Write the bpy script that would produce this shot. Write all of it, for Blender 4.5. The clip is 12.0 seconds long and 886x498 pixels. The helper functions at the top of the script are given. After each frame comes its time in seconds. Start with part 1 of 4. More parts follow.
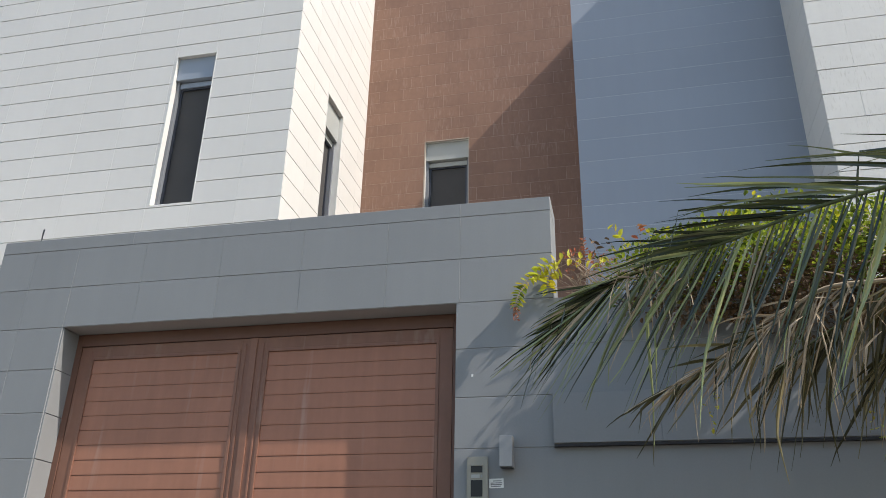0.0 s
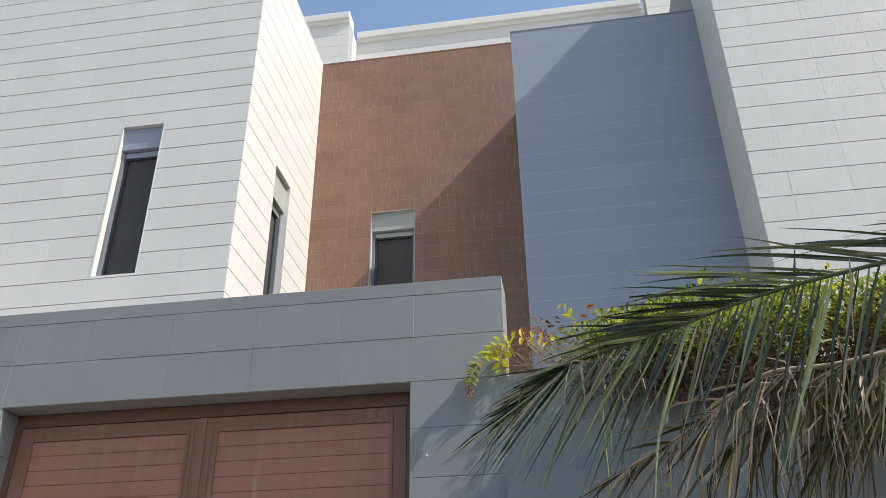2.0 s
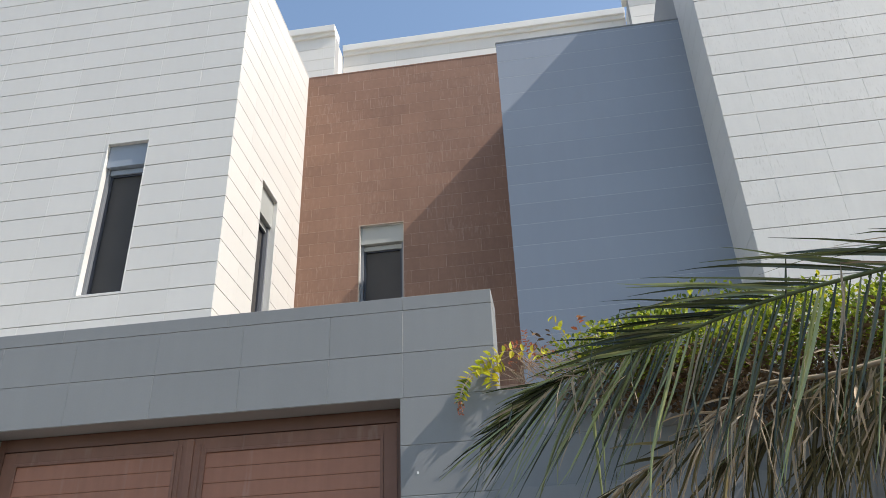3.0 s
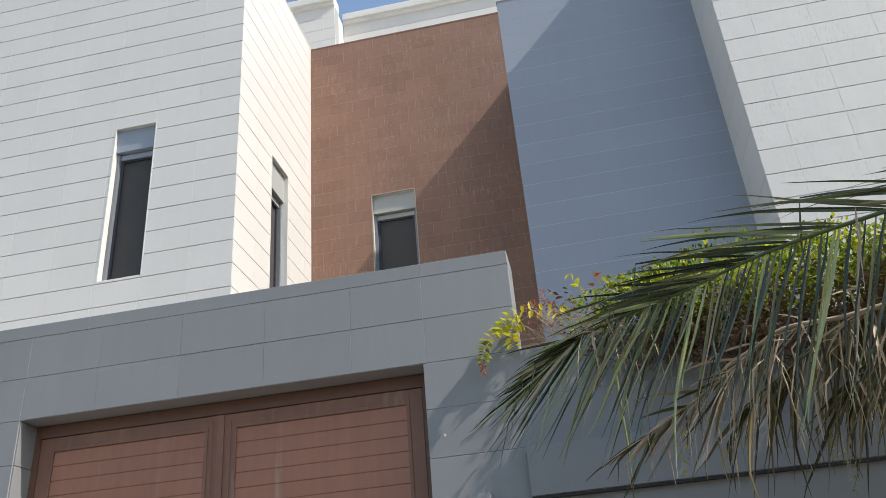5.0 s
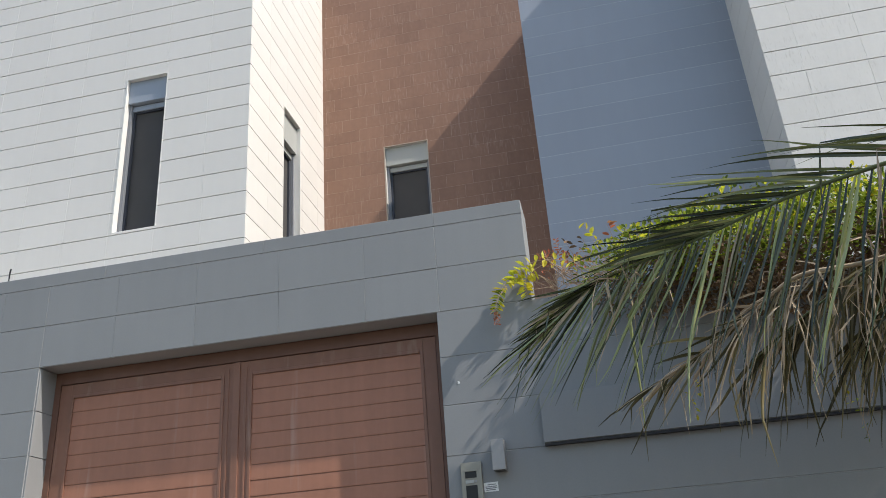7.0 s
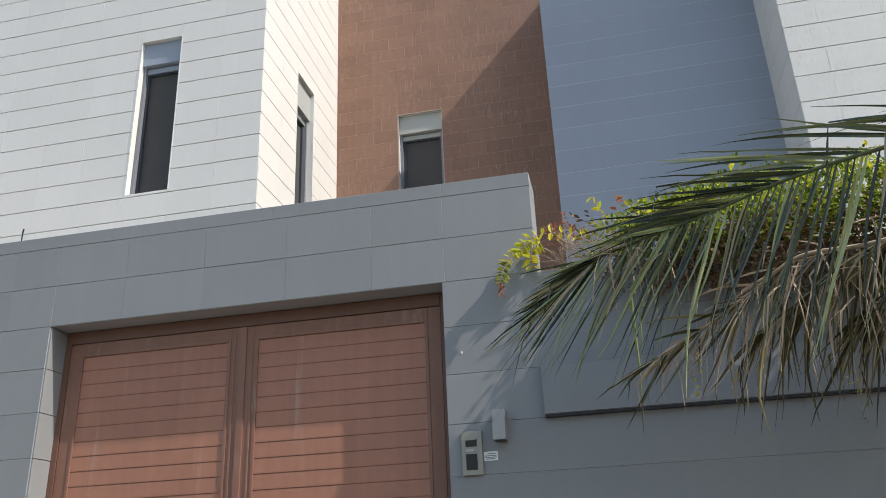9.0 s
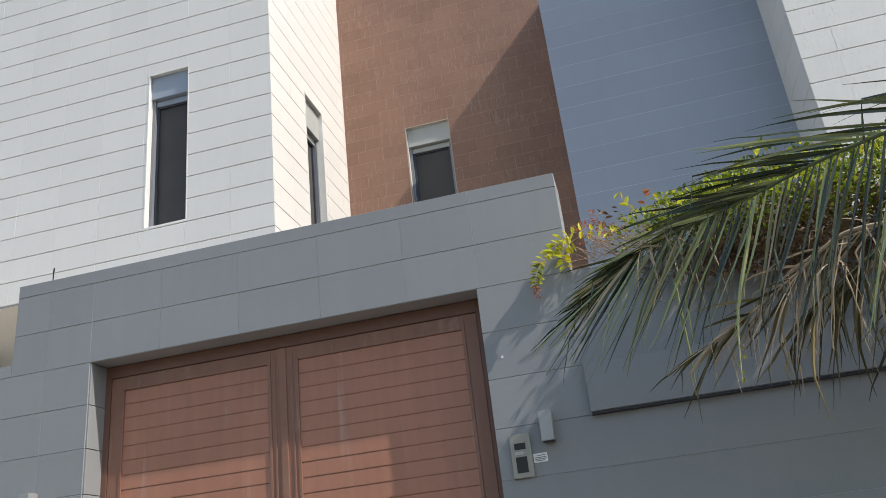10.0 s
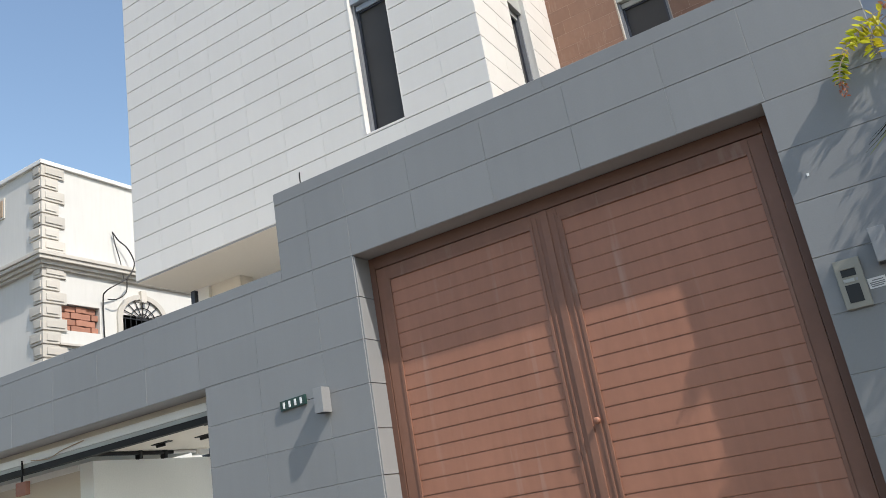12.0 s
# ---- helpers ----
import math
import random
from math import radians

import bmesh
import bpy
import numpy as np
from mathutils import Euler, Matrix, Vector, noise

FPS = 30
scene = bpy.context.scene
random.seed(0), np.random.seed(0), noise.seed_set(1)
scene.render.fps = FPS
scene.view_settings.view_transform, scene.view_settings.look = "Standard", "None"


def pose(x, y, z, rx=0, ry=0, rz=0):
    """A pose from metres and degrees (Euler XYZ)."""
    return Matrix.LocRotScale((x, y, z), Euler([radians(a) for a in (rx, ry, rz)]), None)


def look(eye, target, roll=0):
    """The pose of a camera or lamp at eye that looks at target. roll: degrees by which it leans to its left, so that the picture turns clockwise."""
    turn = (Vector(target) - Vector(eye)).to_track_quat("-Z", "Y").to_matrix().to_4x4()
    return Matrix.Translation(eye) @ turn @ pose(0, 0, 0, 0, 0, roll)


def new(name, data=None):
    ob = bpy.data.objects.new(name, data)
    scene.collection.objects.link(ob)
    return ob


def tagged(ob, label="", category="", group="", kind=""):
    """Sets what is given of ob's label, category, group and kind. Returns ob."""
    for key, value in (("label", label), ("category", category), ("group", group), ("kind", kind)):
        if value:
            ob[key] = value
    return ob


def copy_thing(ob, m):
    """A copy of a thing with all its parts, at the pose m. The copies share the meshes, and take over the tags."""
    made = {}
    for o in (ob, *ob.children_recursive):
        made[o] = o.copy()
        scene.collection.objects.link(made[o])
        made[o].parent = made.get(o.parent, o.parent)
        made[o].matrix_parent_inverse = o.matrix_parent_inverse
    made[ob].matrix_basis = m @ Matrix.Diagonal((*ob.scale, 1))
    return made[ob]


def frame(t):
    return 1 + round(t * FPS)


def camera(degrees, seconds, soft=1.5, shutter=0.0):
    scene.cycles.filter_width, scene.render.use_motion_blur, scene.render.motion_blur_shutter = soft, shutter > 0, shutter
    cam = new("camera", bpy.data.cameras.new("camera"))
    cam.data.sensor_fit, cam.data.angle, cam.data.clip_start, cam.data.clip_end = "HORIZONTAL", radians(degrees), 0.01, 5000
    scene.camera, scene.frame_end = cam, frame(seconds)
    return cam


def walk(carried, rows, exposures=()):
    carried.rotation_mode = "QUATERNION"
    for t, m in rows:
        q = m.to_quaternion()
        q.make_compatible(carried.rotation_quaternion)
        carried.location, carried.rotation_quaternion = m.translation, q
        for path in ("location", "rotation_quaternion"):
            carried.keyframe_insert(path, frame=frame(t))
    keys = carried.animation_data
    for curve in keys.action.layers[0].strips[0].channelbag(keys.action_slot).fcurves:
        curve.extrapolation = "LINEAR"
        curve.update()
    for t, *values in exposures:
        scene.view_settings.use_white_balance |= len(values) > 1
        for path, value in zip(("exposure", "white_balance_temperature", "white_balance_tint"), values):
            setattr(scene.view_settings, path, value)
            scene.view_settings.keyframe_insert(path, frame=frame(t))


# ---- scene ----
cam = camera(57.5, 12.0, soft=0.85)
PATH = [
    (0, (0.034, -0.225, 1.415), (-0.386, 1.545, 2.244), 1.3),
    (0.5, (0.058, -0.283, 1.418), (-0.305, 1.478, 2.295), 0.6),
    (1, (-0.026, -0.354, 1.414), (-0.332, 1.39, 2.343), -0.2),
    (1.5, (-0.062, -0.373, 1.419), (-0.346, 1.361, 2.374), -0.4),
    (2, (-0.029, -0.365, 1.461), (-0.291, 1.364, 2.432), -0.7),
    (2.5, (-0.01, -0.376, 1.466), (-0.251, 1.348, 2.452), -1.2),
    (3, (-0.021, -0.325, 1.504), (-0.256, 1.395, 2.498), -2.1),
    (3.2, (-0.019, -0.295, 1.505), (-0.257, 1.419, 2.506), -2.4),
    (5, (-0.024, -0.354, 1.496), (-0.303, 1.401, 2.414), -5.0),
    (5.5, (-0.02, -0.353, 1.5), (-0.315, 1.408, 2.401), -5.0),
    (6, (-0.03, -0.344, 1.487), (-0.332, 1.425, 2.37), -5.1),
    (6.5, (-0.029, -0.333, 1.486), (-0.343, 1.443, 2.35), -5.0),
    (7, (-0.039, -0.33, 1.471), (-0.365, 1.465, 2.29), -4.4),
    (8.8, (-0.003, -0.347, 1.452), (-0.457, 1.451, 2.201), -1.7),
    (9, (0.011, -0.336, 1.468), (-0.359, 1.48, 2.22), -2.5),
    (9.5, (-0.036, -0.36, 1.465), (-0.407, 1.448, 2.234), -3.1),
    (10, (-0.14, -0.394, 1.453), (-0.522, 1.409, 2.23), -6.7),
    (10.5, (-0.239, -0.364, 1.438), (-0.773, 1.401, 2.211), -7.3),
    (11, (-0.312, -0.164, 1.453), (-0.903, 1.585, 2.221), -7.0),
    (11.5, (-0.411, -0.066, 1.42), (-1.086, 1.686, 2.11), -9.1),
    (12, (-0.685, -0.005, 1.38), (-1.586, 1.668, 2.003), -10.0),
]
walk(cam, [(t, look(eye, target, roll)) for t, eye, target, roll in PATH])

# ---- world, sun, exposure ----
SUN_WAY = Vector((0.90, -0.235, 1.0)).normalized()
world = bpy.data.worlds.new("world")
scene.world = world
world.use_nodes = True
sky = world.node_tree.nodes.new("ShaderNodeTexSky")
sky.sky_type, sky.sun_disc = "NISHITA", False
sky.sun_elevation = math.asin(SUN_WAY.z)
sky.sun_rotation = math.atan2(SUN_WAY.x, SUN_WAY.y)
sky.dust_density, sky.air_density, sky.ozone_density = 1.4, 1.4, 1.5
back = world.node_tree.nodes["Background"]
back.inputs["Strength"].default_value = 0.15
world.node_tree.links.new(sky.outputs[0], back.inputs["Color"])
sun_data = bpy.data.lights.new("sun", "SUN")
sun_data.energy, sun_data.angle, sun_data.color = 3.7, radians(0.55), (1.0, 0.94, 0.865)
sun = new("sun", sun_data)
sun.matrix_world = look(SUN_WAY * 60, (0, 0, 0))
scene.view_settings.exposure = 0.42


# ---- materials ----
def surf(name, col, rough=0.6, metal=0.0, grain=(60, 0.06), stain=(1.3, 0.08), bump=(150, 0.05), rnd=0.0,
         island=0.0, streak=0.0, col2=None, specular=0.4, through_light=0.0, by_object=False, drip=None):
    m = bpy.data.materials.new(name)
    m.use_nodes = True
    nt = m.node_tree
    n, l = nt.nodes, nt.links
    bsdf = n["Principled BSDF"]
    geo = n.new("ShaderNodeNewGeometry")

    def noise_at(scale, detail, squash=None):
        tex = n.new("ShaderNodeTexNoise")
        tex.inputs["Scale"].default_value, tex.inputs["Detail"].default_value = scale, detail
        src = geo.outputs["Position"]
        if squash:
            vm = n.new("ShaderNodeVectorMath")
            vm.operation = "MULTIPLY"
            vm.inputs[1].default_value = squash
            l.new(src, vm.inputs[0])
            src = vm.outputs[0]
        l.new(src, tex.inputs["Vector"])
        return tex.outputs["Fac"]

    total = None

    def add(src, amount, centre=0.5):
        nonlocal total
        a = n.new("ShaderNodeMath")
        a.operation = "MULTIPLY_ADD"
        a.inputs[1].default_value, a.inputs[2].default_value = 2 * amount, -2 * amount * centre
        l.new(src, a.inputs[0])
        if total is None:
            base = n.new("ShaderNodeMath")
            base.inputs[1].default_value = 1.0
            l.new(a.outputs[0], base.inputs[0])
            total = base.outputs[0]
        else:
            s = n.new("ShaderNodeMath")
            l.new(total, s.inputs[0])
            l.new(a.outputs[0], s.inputs[1])
            total = s.outputs[0]

    if grain[1]:
        add(noise_at(grain[0], 4), grain[1])
    if stain[1]:
        add(noise_at(stain[0], 5), stain[1])
    if streak:
        add(noise_at(3.0, 5, (4.0, 4.0, 0.35)), streak)
    if rnd:
        oi = n.new("ShaderNodeObjectInfo")
        add(oi.outputs["Random"], rnd)
    if island:
        add(geo.outputs["Random Per Island"], island)
    colour = n.new("ShaderNodeRGB")
    colour.outputs[0].default_value = (*col, 1)
    src = colour.outputs[0]
    if col2:
        mix = n.new("ShaderNodeMix")
        mix.data_type = "RGBA"
        mix.inputs["A"].default_value, mix.inputs["B"].default_value = (*col, 1), (*col2, 1)
        if by_object:
            few = n.new("ShaderNodeMath")
            few.operation = "POWER"
            few.inputs[1].default_value = 3.6
            l.new(n.new("ShaderNodeObjectInfo").outputs["Random"], few.inputs[0])
            l.new(few.outputs[0], mix.inputs["Factor"])
        else:
            l.new(geo.outputs["Random Per Island"], mix.inputs["Factor"])
        src = mix.outputs["Result"]
    if total is not None:
        sc = n.new("ShaderNodeVectorMath")
        sc.operation = "SCALE"
        l.new(src, sc.inputs[0])
        l.new(total, sc.inputs["Scale"])
        src = sc.outputs[0]
    if drip:
        # thin upright run marks in patches: colour, amount, fineness across and along, from, to
        mark = n.new("ShaderNodeMapRange")
        mark.inputs["From Min"].default_value, mark.inputs["From Max"].default_value = drip[4], drip[5]
        mark.inputs["To Max"].default_value = drip[1]
        l.new(noise_at(1.0, 3, (drip[2], drip[2], drip[3])), mark.inputs["Value"])
        patch = n.new("ShaderNodeMapRange")
        patch.inputs["From Min"].default_value, patch.inputs["From Max"].default_value = 0.38, 0.62
        l.new(noise_at(1.7, 3), patch.inputs["Value"])
        both = n.new("ShaderNodeMath")
        both.operation = "MULTIPLY"
        l.new(mark.outputs[0], both.inputs[0])
        l.new(patch.outputs[0], both.inputs[1])
        run = n.new("ShaderNodeMix")
        run.data_type = "RGBA"
        run.inputs["B"].default_value = (*drip[0], 1)
        l.new(both.outputs[0], run.inputs["Factor"])
        l.new(src, run.inputs["A"])
        src = run.outputs["Result"]
    l.new(src, bsdf.inputs["Base Color"])
    bsdf.inputs["Roughness"].default_value, bsdf.inputs["Metallic"].default_value = rough, metal
    bsdf.inputs["Specular IOR Level"].default_value = specular
    if bump[1]:
        b = n.new("ShaderNodeBump")
        b.inputs["Strength"].default_value, b.inputs["Distance"].default_value = bump[1], 0.01
        l.new(noise_at(bump[0], 5), b.inputs["Height"])
        l.new(b.outputs[0], bsdf.inputs["Normal"])
    if through_light:
        tr = n.new("ShaderNodeBsdfTranslucent")
        l.new(src, tr.inputs["Color"])
        ms = n.new("ShaderNodeMixShader")
        ms.inputs[0].default_value = through_light
        l.new(bsdf.outputs[0], ms.inputs[1])
        l.new(tr.outputs[0], ms.inputs[2])
        l.new(ms.outputs[0], n["Material Output"].inputs["Surface"])
    return m


M_GREY = surf("grey_porcelain", (0.230, 0.235, 0.237), 0.60, grain=(90, 0.05), stain=(0.9, 0.12), rnd=0.035, streak=0.05, specular=0.65)
M_WHITE = surf("white_porcelain", (0.68, 0.66, 0.625), 0.5, grain=(40, 0.02), stain=(0.8, 0.04), rnd=0.02, streak=0.025)
M_WHITE_STAINED = surf("stained_white_porcelain", (0.68, 0.66, 0.625), 0.5, grain=(30, 0.03), stain=(3.5, 0.05), rnd=0.025, streak=0.05,
                       drip=((0.36, 0.33, 0.28), 0.32, 50.0, 10.0, 0.55, 0.68))
M_BROWN = surf("brown_porcelain", (0.262, 0.148, 0.100), 0.6, grain=(14, 0.12), stain=(1.2, 0.16), rnd=0.07, streak=0.10,
               drip=((0.46, 0.33, 0.26), 0.30, 34.0, 7.0, 0.53, 0.70))
M_GREY_BLUE = surf("blue_grey_porcelain", (0.305, 0.335, 0.390), 0.42, grain=(90, 0.04), stain=(0.9, 0.06), rnd=0.02, streak=0.03)
M_MORTAR = surf("mortar", (0.36, 0.36, 0.36), 0.9, bump=(80, 0.2))
M_GROUT = surf("pale_grout", (0.52, 0.54, 0.57), 0.9, bump=(80, 0.2))
M_MORTAR_BROWN = surf("brown_mortar", (0.44, 0.32, 0.25), 0.9, bump=(80, 0.2))
M_REVEAL = surf("white_reveal", (0.70, 0.69, 0.66), 0.6)
M_CREAM = surf("cream_render", (0.66, 0.61, 0.53), 0.8, stain=(0.7, 0.06))
M_GATE = surf("brown_gate_paint", (0.345, 0.158, 0.100), 0.5, grain=(25, 0.06), stain=(1.6, 0.16), streak=0.22, bump=(200, 0.04),
              drip=((0.46, 0.33, 0.27), 0.45, 13.0, 0.9, 0.60, 0.74))
# the gate's brown darkened, so the frame carries the lintel's shade in its colour
M_GATE_SHADED = surf("shade_darkened_gate_paint", (0.150, 0.075, 0.052), 0.5, grain=(25, 0.06), stain=(2.0, 0.15), streak=0.1)
M_GATE_MID = surf("brown_gate_rail_paint", (0.230, 0.113, 0.076), 0.5, grain=(25, 0.07), stain=(3.0, 0.20), streak=0.16,
                  drip=((0.44, 0.34, 0.28), 0.35, 18.0, 3.0, 0.58, 0.74))
M_STEEL = surf("brushed_steel", (0.30, 0.285, 0.24), 0.45, 0.2, grain=(90, 0.06))
M_LAMP = surf("pale_grey_metal", (0.31, 0.31, 0.31), 0.5, 0.3)
M_SHUTTER = surf("grey_shutter_box", (0.40, 0.41, 0.39), 0.5, stain=(2, 0.06))
M_SHUTTER_BLUE = surf("blue_grey_shutter_box", (0.30, 0.34, 0.40), 0.4, stain=(2, 0.06))
M_SCREEN = surf("dark_fly_screen", (0.066, 0.062, 0.060), 0.7, grain=(400, 0.2), stain=(2.5, 0.15), bump=(700, 0.2))
M_GUIDE = surf("grey_guide_rail", (0.20, 0.21, 0.23), 0.45, stain=(2, 0.08))
M_EDGE = surf("cream_edge_trim", (0.42, 0.35, 0.28), 0.5)
M_DARKFRAME = surf("dark_frame", (0.05, 0.055, 0.07), 0.4)
M_BLACK = surf("black_plastic", (0.012, 0.012, 0.014), 0.35)
M_RUBBER = surf("black_rubber", (0.015, 0.015, 0.015), 0.7)
M_PAPER = surf("white_sticker", (0.75, 0.75, 0.73), 0.6, bump=(50, 0))
M_INK = surf("grey_ink", (0.22, 0.22, 0.22), 0.7, bump=(50, 0))
M_PLAQUE = surf("dark_green_enamel", (0.018, 0.05, 0.042), 0.3)
M_ENAMEL = surf("white_enamel", (0.75, 0.76, 0.75), 0.4)
M_DOORWHITE = surf("white_door_paint", (0.78, 0.78, 0.76), 0.45)
M_PLASTER = surf("garage_plaster", (0.82, 0.85, 0.84), 0.8)
M_NEIGH = surf("neighbour_render", (0.57, 0.56, 0.53), 0.85, stain=(0.5, 0.10), streak=0.06, bump=(40, 0.15))
M_STONE = surf("cream_limestone", (0.50, 0.47, 0.42), 0.85, stain=(1.5, 0.12), bump=(60, 0.2), rnd=0.1)
M_CLAY = surf("red_clay_block", (0.33, 0.16, 0.11), 0.9, grain=(30, 0.15), rnd=0.15, bump=(60, 0.3))
M_ASPHALT = surf("asphalt", (0.06, 0.06, 0.058), 0.9, grain=(200, 0.3), bump=(250, 0.5))
M_PAVING = surf("sandy_paving", (0.165, 0.142, 0.12), 0.9, grain=(80, 0.1), bump=(90, 0.2))
M_PAVEMENT = surf("sandy_footway_paving", (0.185, 0.160, 0.132), 0.9, grain=(80, 0.1), bump=(90, 0.2))
M_SOIL = surf("planter_soil", (0.09, 0.065, 0.045), 0.95, grain=(40, 0.3), bump=(40, 0.6))
M_BARK = surf("palm_bark", (0.16, 0.115, 0.075), 0.9, grain=(30, 0.3), bump=(25, 0.8))
M_TWIG = surf("dry_twig", (0.40, 0.29, 0.20), 0.85, grain=(60, 0.2))
# few pale leaflets over a dark base: sun highlights and shade set in colour
M_FROND = surf("palm_leaflet", (0.028, 0.039, 0.011), 0.24, grain=(12, 0.25), stain=(2, 0.2), bump=(60, 0.05), rnd=0.3,
               col2=(0.32, 0.35, 0.14), specular=1.0, through_light=0.28, by_object=True)
M_FROND_OLIVE = surf("olive_palm_leaflet", (0.062, 0.053, 0.012), 0.38, grain=(12, 0.25), stain=(2, 0.2), bump=(60, 0.05), rnd=0.35,
                     col2=(0.30, 0.24, 0.11), specular=0.6, through_light=0.38, by_object=True)
M_FROND_DRY = surf("dry_palm_leaflet", (0.50, 0.39, 0.27), 0.7, grain=(12, 0.25), rnd=0.3, col2=(0.25, 0.19, 0.11), through_light=0.15, by_object=True)
M_RACHIS = surf("palm_rachis", (0.10, 0.12, 0.045), 0.45, grain=(12, 0.25))
M_LEAF = surf("bush_leaf", (0.072, 0.132, 0.015), 0.5, grain=(20, 0.2), island=0.35, col2=(0.35, 0.41, 0.04), through_light=0.30)
M_LEAF_YELLOW = surf("yellow_leaf", (0.78, 0.64, 0.04), 0.5, island=0.3, col2=(0.50, 0.54, 0.05), through_light=0.45)
M_LEAF_RED = surf("red_leaf", (0.70, 0.20, 0.10), 0.6, island=0.3, col2=(0.30, 0.17, 0.09), through_light=0.35)
M_LEAF_DEAD_SHADED = surf("withered_and_shaded_leaf", (0.17, 0.105, 0.055), 0.8, island=0.4)
M_CABLE = surf("black_cable", (0.03, 0.028, 0.026), 0.6)
M_IRON = surf("black_iron", (0.02, 0.02, 0.022), 0.5)


# ---- building blocks ----
def box(bm, x0, x1, y0, y1, z0, z1, bevel=0.0):
    made = bmesh.ops.create_cube(bm, size=1.0, matrix=Matrix.Translation(((x0 + x1) / 2, (y0 + y1) / 2, (z0 + z1) / 2))
                                 @ Matrix.Diagonal((abs(x1 - x0), abs(y1 - y0), abs(z1 - z0), 1)))
    if bevel:
        edges = list({e for v in made["verts"] for e in v.link_edges})
        bmesh.ops.bevel(bm, geom=edges, offset=bevel, segments=2, affect="EDGES", profile=0.7)


def finish(bm, name, material, smooth=False):
    bmesh.ops.recalc_face_normals(bm, faces=bm.faces)
    me = bpy.data.meshes.new(name)
    bm.to_mesh(me)
    bm.free()
    if smooth:
        for p in me.polygons:
            p.use_smooth = True
    me.materials.append(material)
    return me


def part(name, bm, material, parent, label="", smooth=False):
    ob = new(name, finish(bm, name, material, smooth))
    ob.parent = parent
    return tagged(ob, label)


def boxes(*specs, bevel=0.0):
    bm = bmesh.new()
    for s in specs:
        box(bm, *s, bevel=bevel)
    return bm


def thing(name, m, label, category, group="", kind=""):
    ob = new(name)
    ob.empty_display_size = 0.1
    ob.matrix_world = m
    return tagged(ob, label, category, group, kind)


def tube(bm, points, radii, sides=8):
    rings = []
    for i, p in enumerate(points):
        a = points[max(i - 1, 0)]
        b = points[min(i + 1, len(points) - 1)]
        q = (Vector(b) - Vector(a)).to_track_quat("Z", "Y")
        r = radii[i] if isinstance(radii, (list, tuple)) else radii
        rings.append([bm.verts.new(Vector(p) + q @ Vector((r * math.cos(2 * math.pi * k / sides), r * math.sin(2 * math.pi * k / sides), 0)))
                      for k in range(sides)])
    for r0, r1 in zip(rings, rings[1:]):
        for k in range(sides):
            bm.faces.new((r0[k], r0[(k + 1) % sides], r1[(k + 1) % sides], r1[k]))
    bm.faces.new(rings[0])
    bm.faces.new(rings[-1])


def curve_points(pts, n):
    """A smooth line through the points."""
    p = [Vector(q) for q in pts]
    p = [2 * p[0] - p[1]] + p + [2 * p[-1] - p[-2]]
    out = []
    for i in range(n + 1):
        s = i / n * (len(p) - 3)
        k = min(int(s), len(p) - 4)
        t = s - k
        a, b, c, d = p[k:k + 4]
        out.append(0.5 * ((2 * b) + (c - a) * t + (2 * a - 5 * b + 4 * c - d) * t * t + (3 * b - a - 3 * c + d) * t ** 3))
    return out


def cells(u0, u1, v0, v1, holes):
    """The rectangle less its holes, as rectangles."""
    us = sorted({u0, u1, *[min(max(a, u0), u1) for h in holes for a in h[:2]]})
    out = []
    for a, b in zip(us, us[1:]):
        near = [h for h in holes if h[0] < (a + b) / 2 < h[1]]
        vs = sorted({v0, v1, *[min(max(c, v0), v1) for h in near for c in h[2:]]})
        for c, d in zip(vs, vs[1:]):
            if b - a > 1e-4 and d - c > 1e-4 and not any(h[2] < (c + d) / 2 < h[3] for h in near):
                out.append((a, b, c, d))
    return out


TILE_MESHES = {}
DEPTH = 0.012


def tile_mesh(w, h, material, chamfer):
    key = (round(w, 3), round(h, 3), material.name)
    if key not in TILE_MESHES:
        c = chamfer
        w2, h2 = w / 2, h / 2
        ring = lambda d, i: [(-w2 + i, -d, -h2 + i), (w2 - i, -d, -h2 + i), (w2 - i, -d, h2 - i), (-w2 + i, -d, h2 - i)]
        verts = ring(0, 0) + ring(DEPTH - c, 0) + ring(DEPTH, c)
        faces = [(8, 9, 10, 11)]
        for o in (0, 4):
            faces += [(o + k, o + (k + 1) % 4, o + 4 + (k + 1) % 4, o + 4 + k) for k in range(4)]
        me = bpy.data.meshes.new("tile")
        me.from_pydata(verts, [], faces)
        me.materials.append(material)
        TILE_MESHES[key] = me
    return TILE_MESHES[key]


TILED = []


def clad(parent, m, u0, u1, v0, v1, material, start=0.0, row0=0.0, w=0.6, h=0.3, holes=(), gap_u=0.0009, gap_v=0.0048, shift=0.0, chamfer=0.0015, name="tile"):
    """Queue tiles over a wall's face: m puts u along x, the face towards -y, v along z."""
    TILED.append((parent, m, u0, u1, v0, v1, material, start, row0, w, h, list(holes), gap_u, gap_v, shift, chamfer, name))


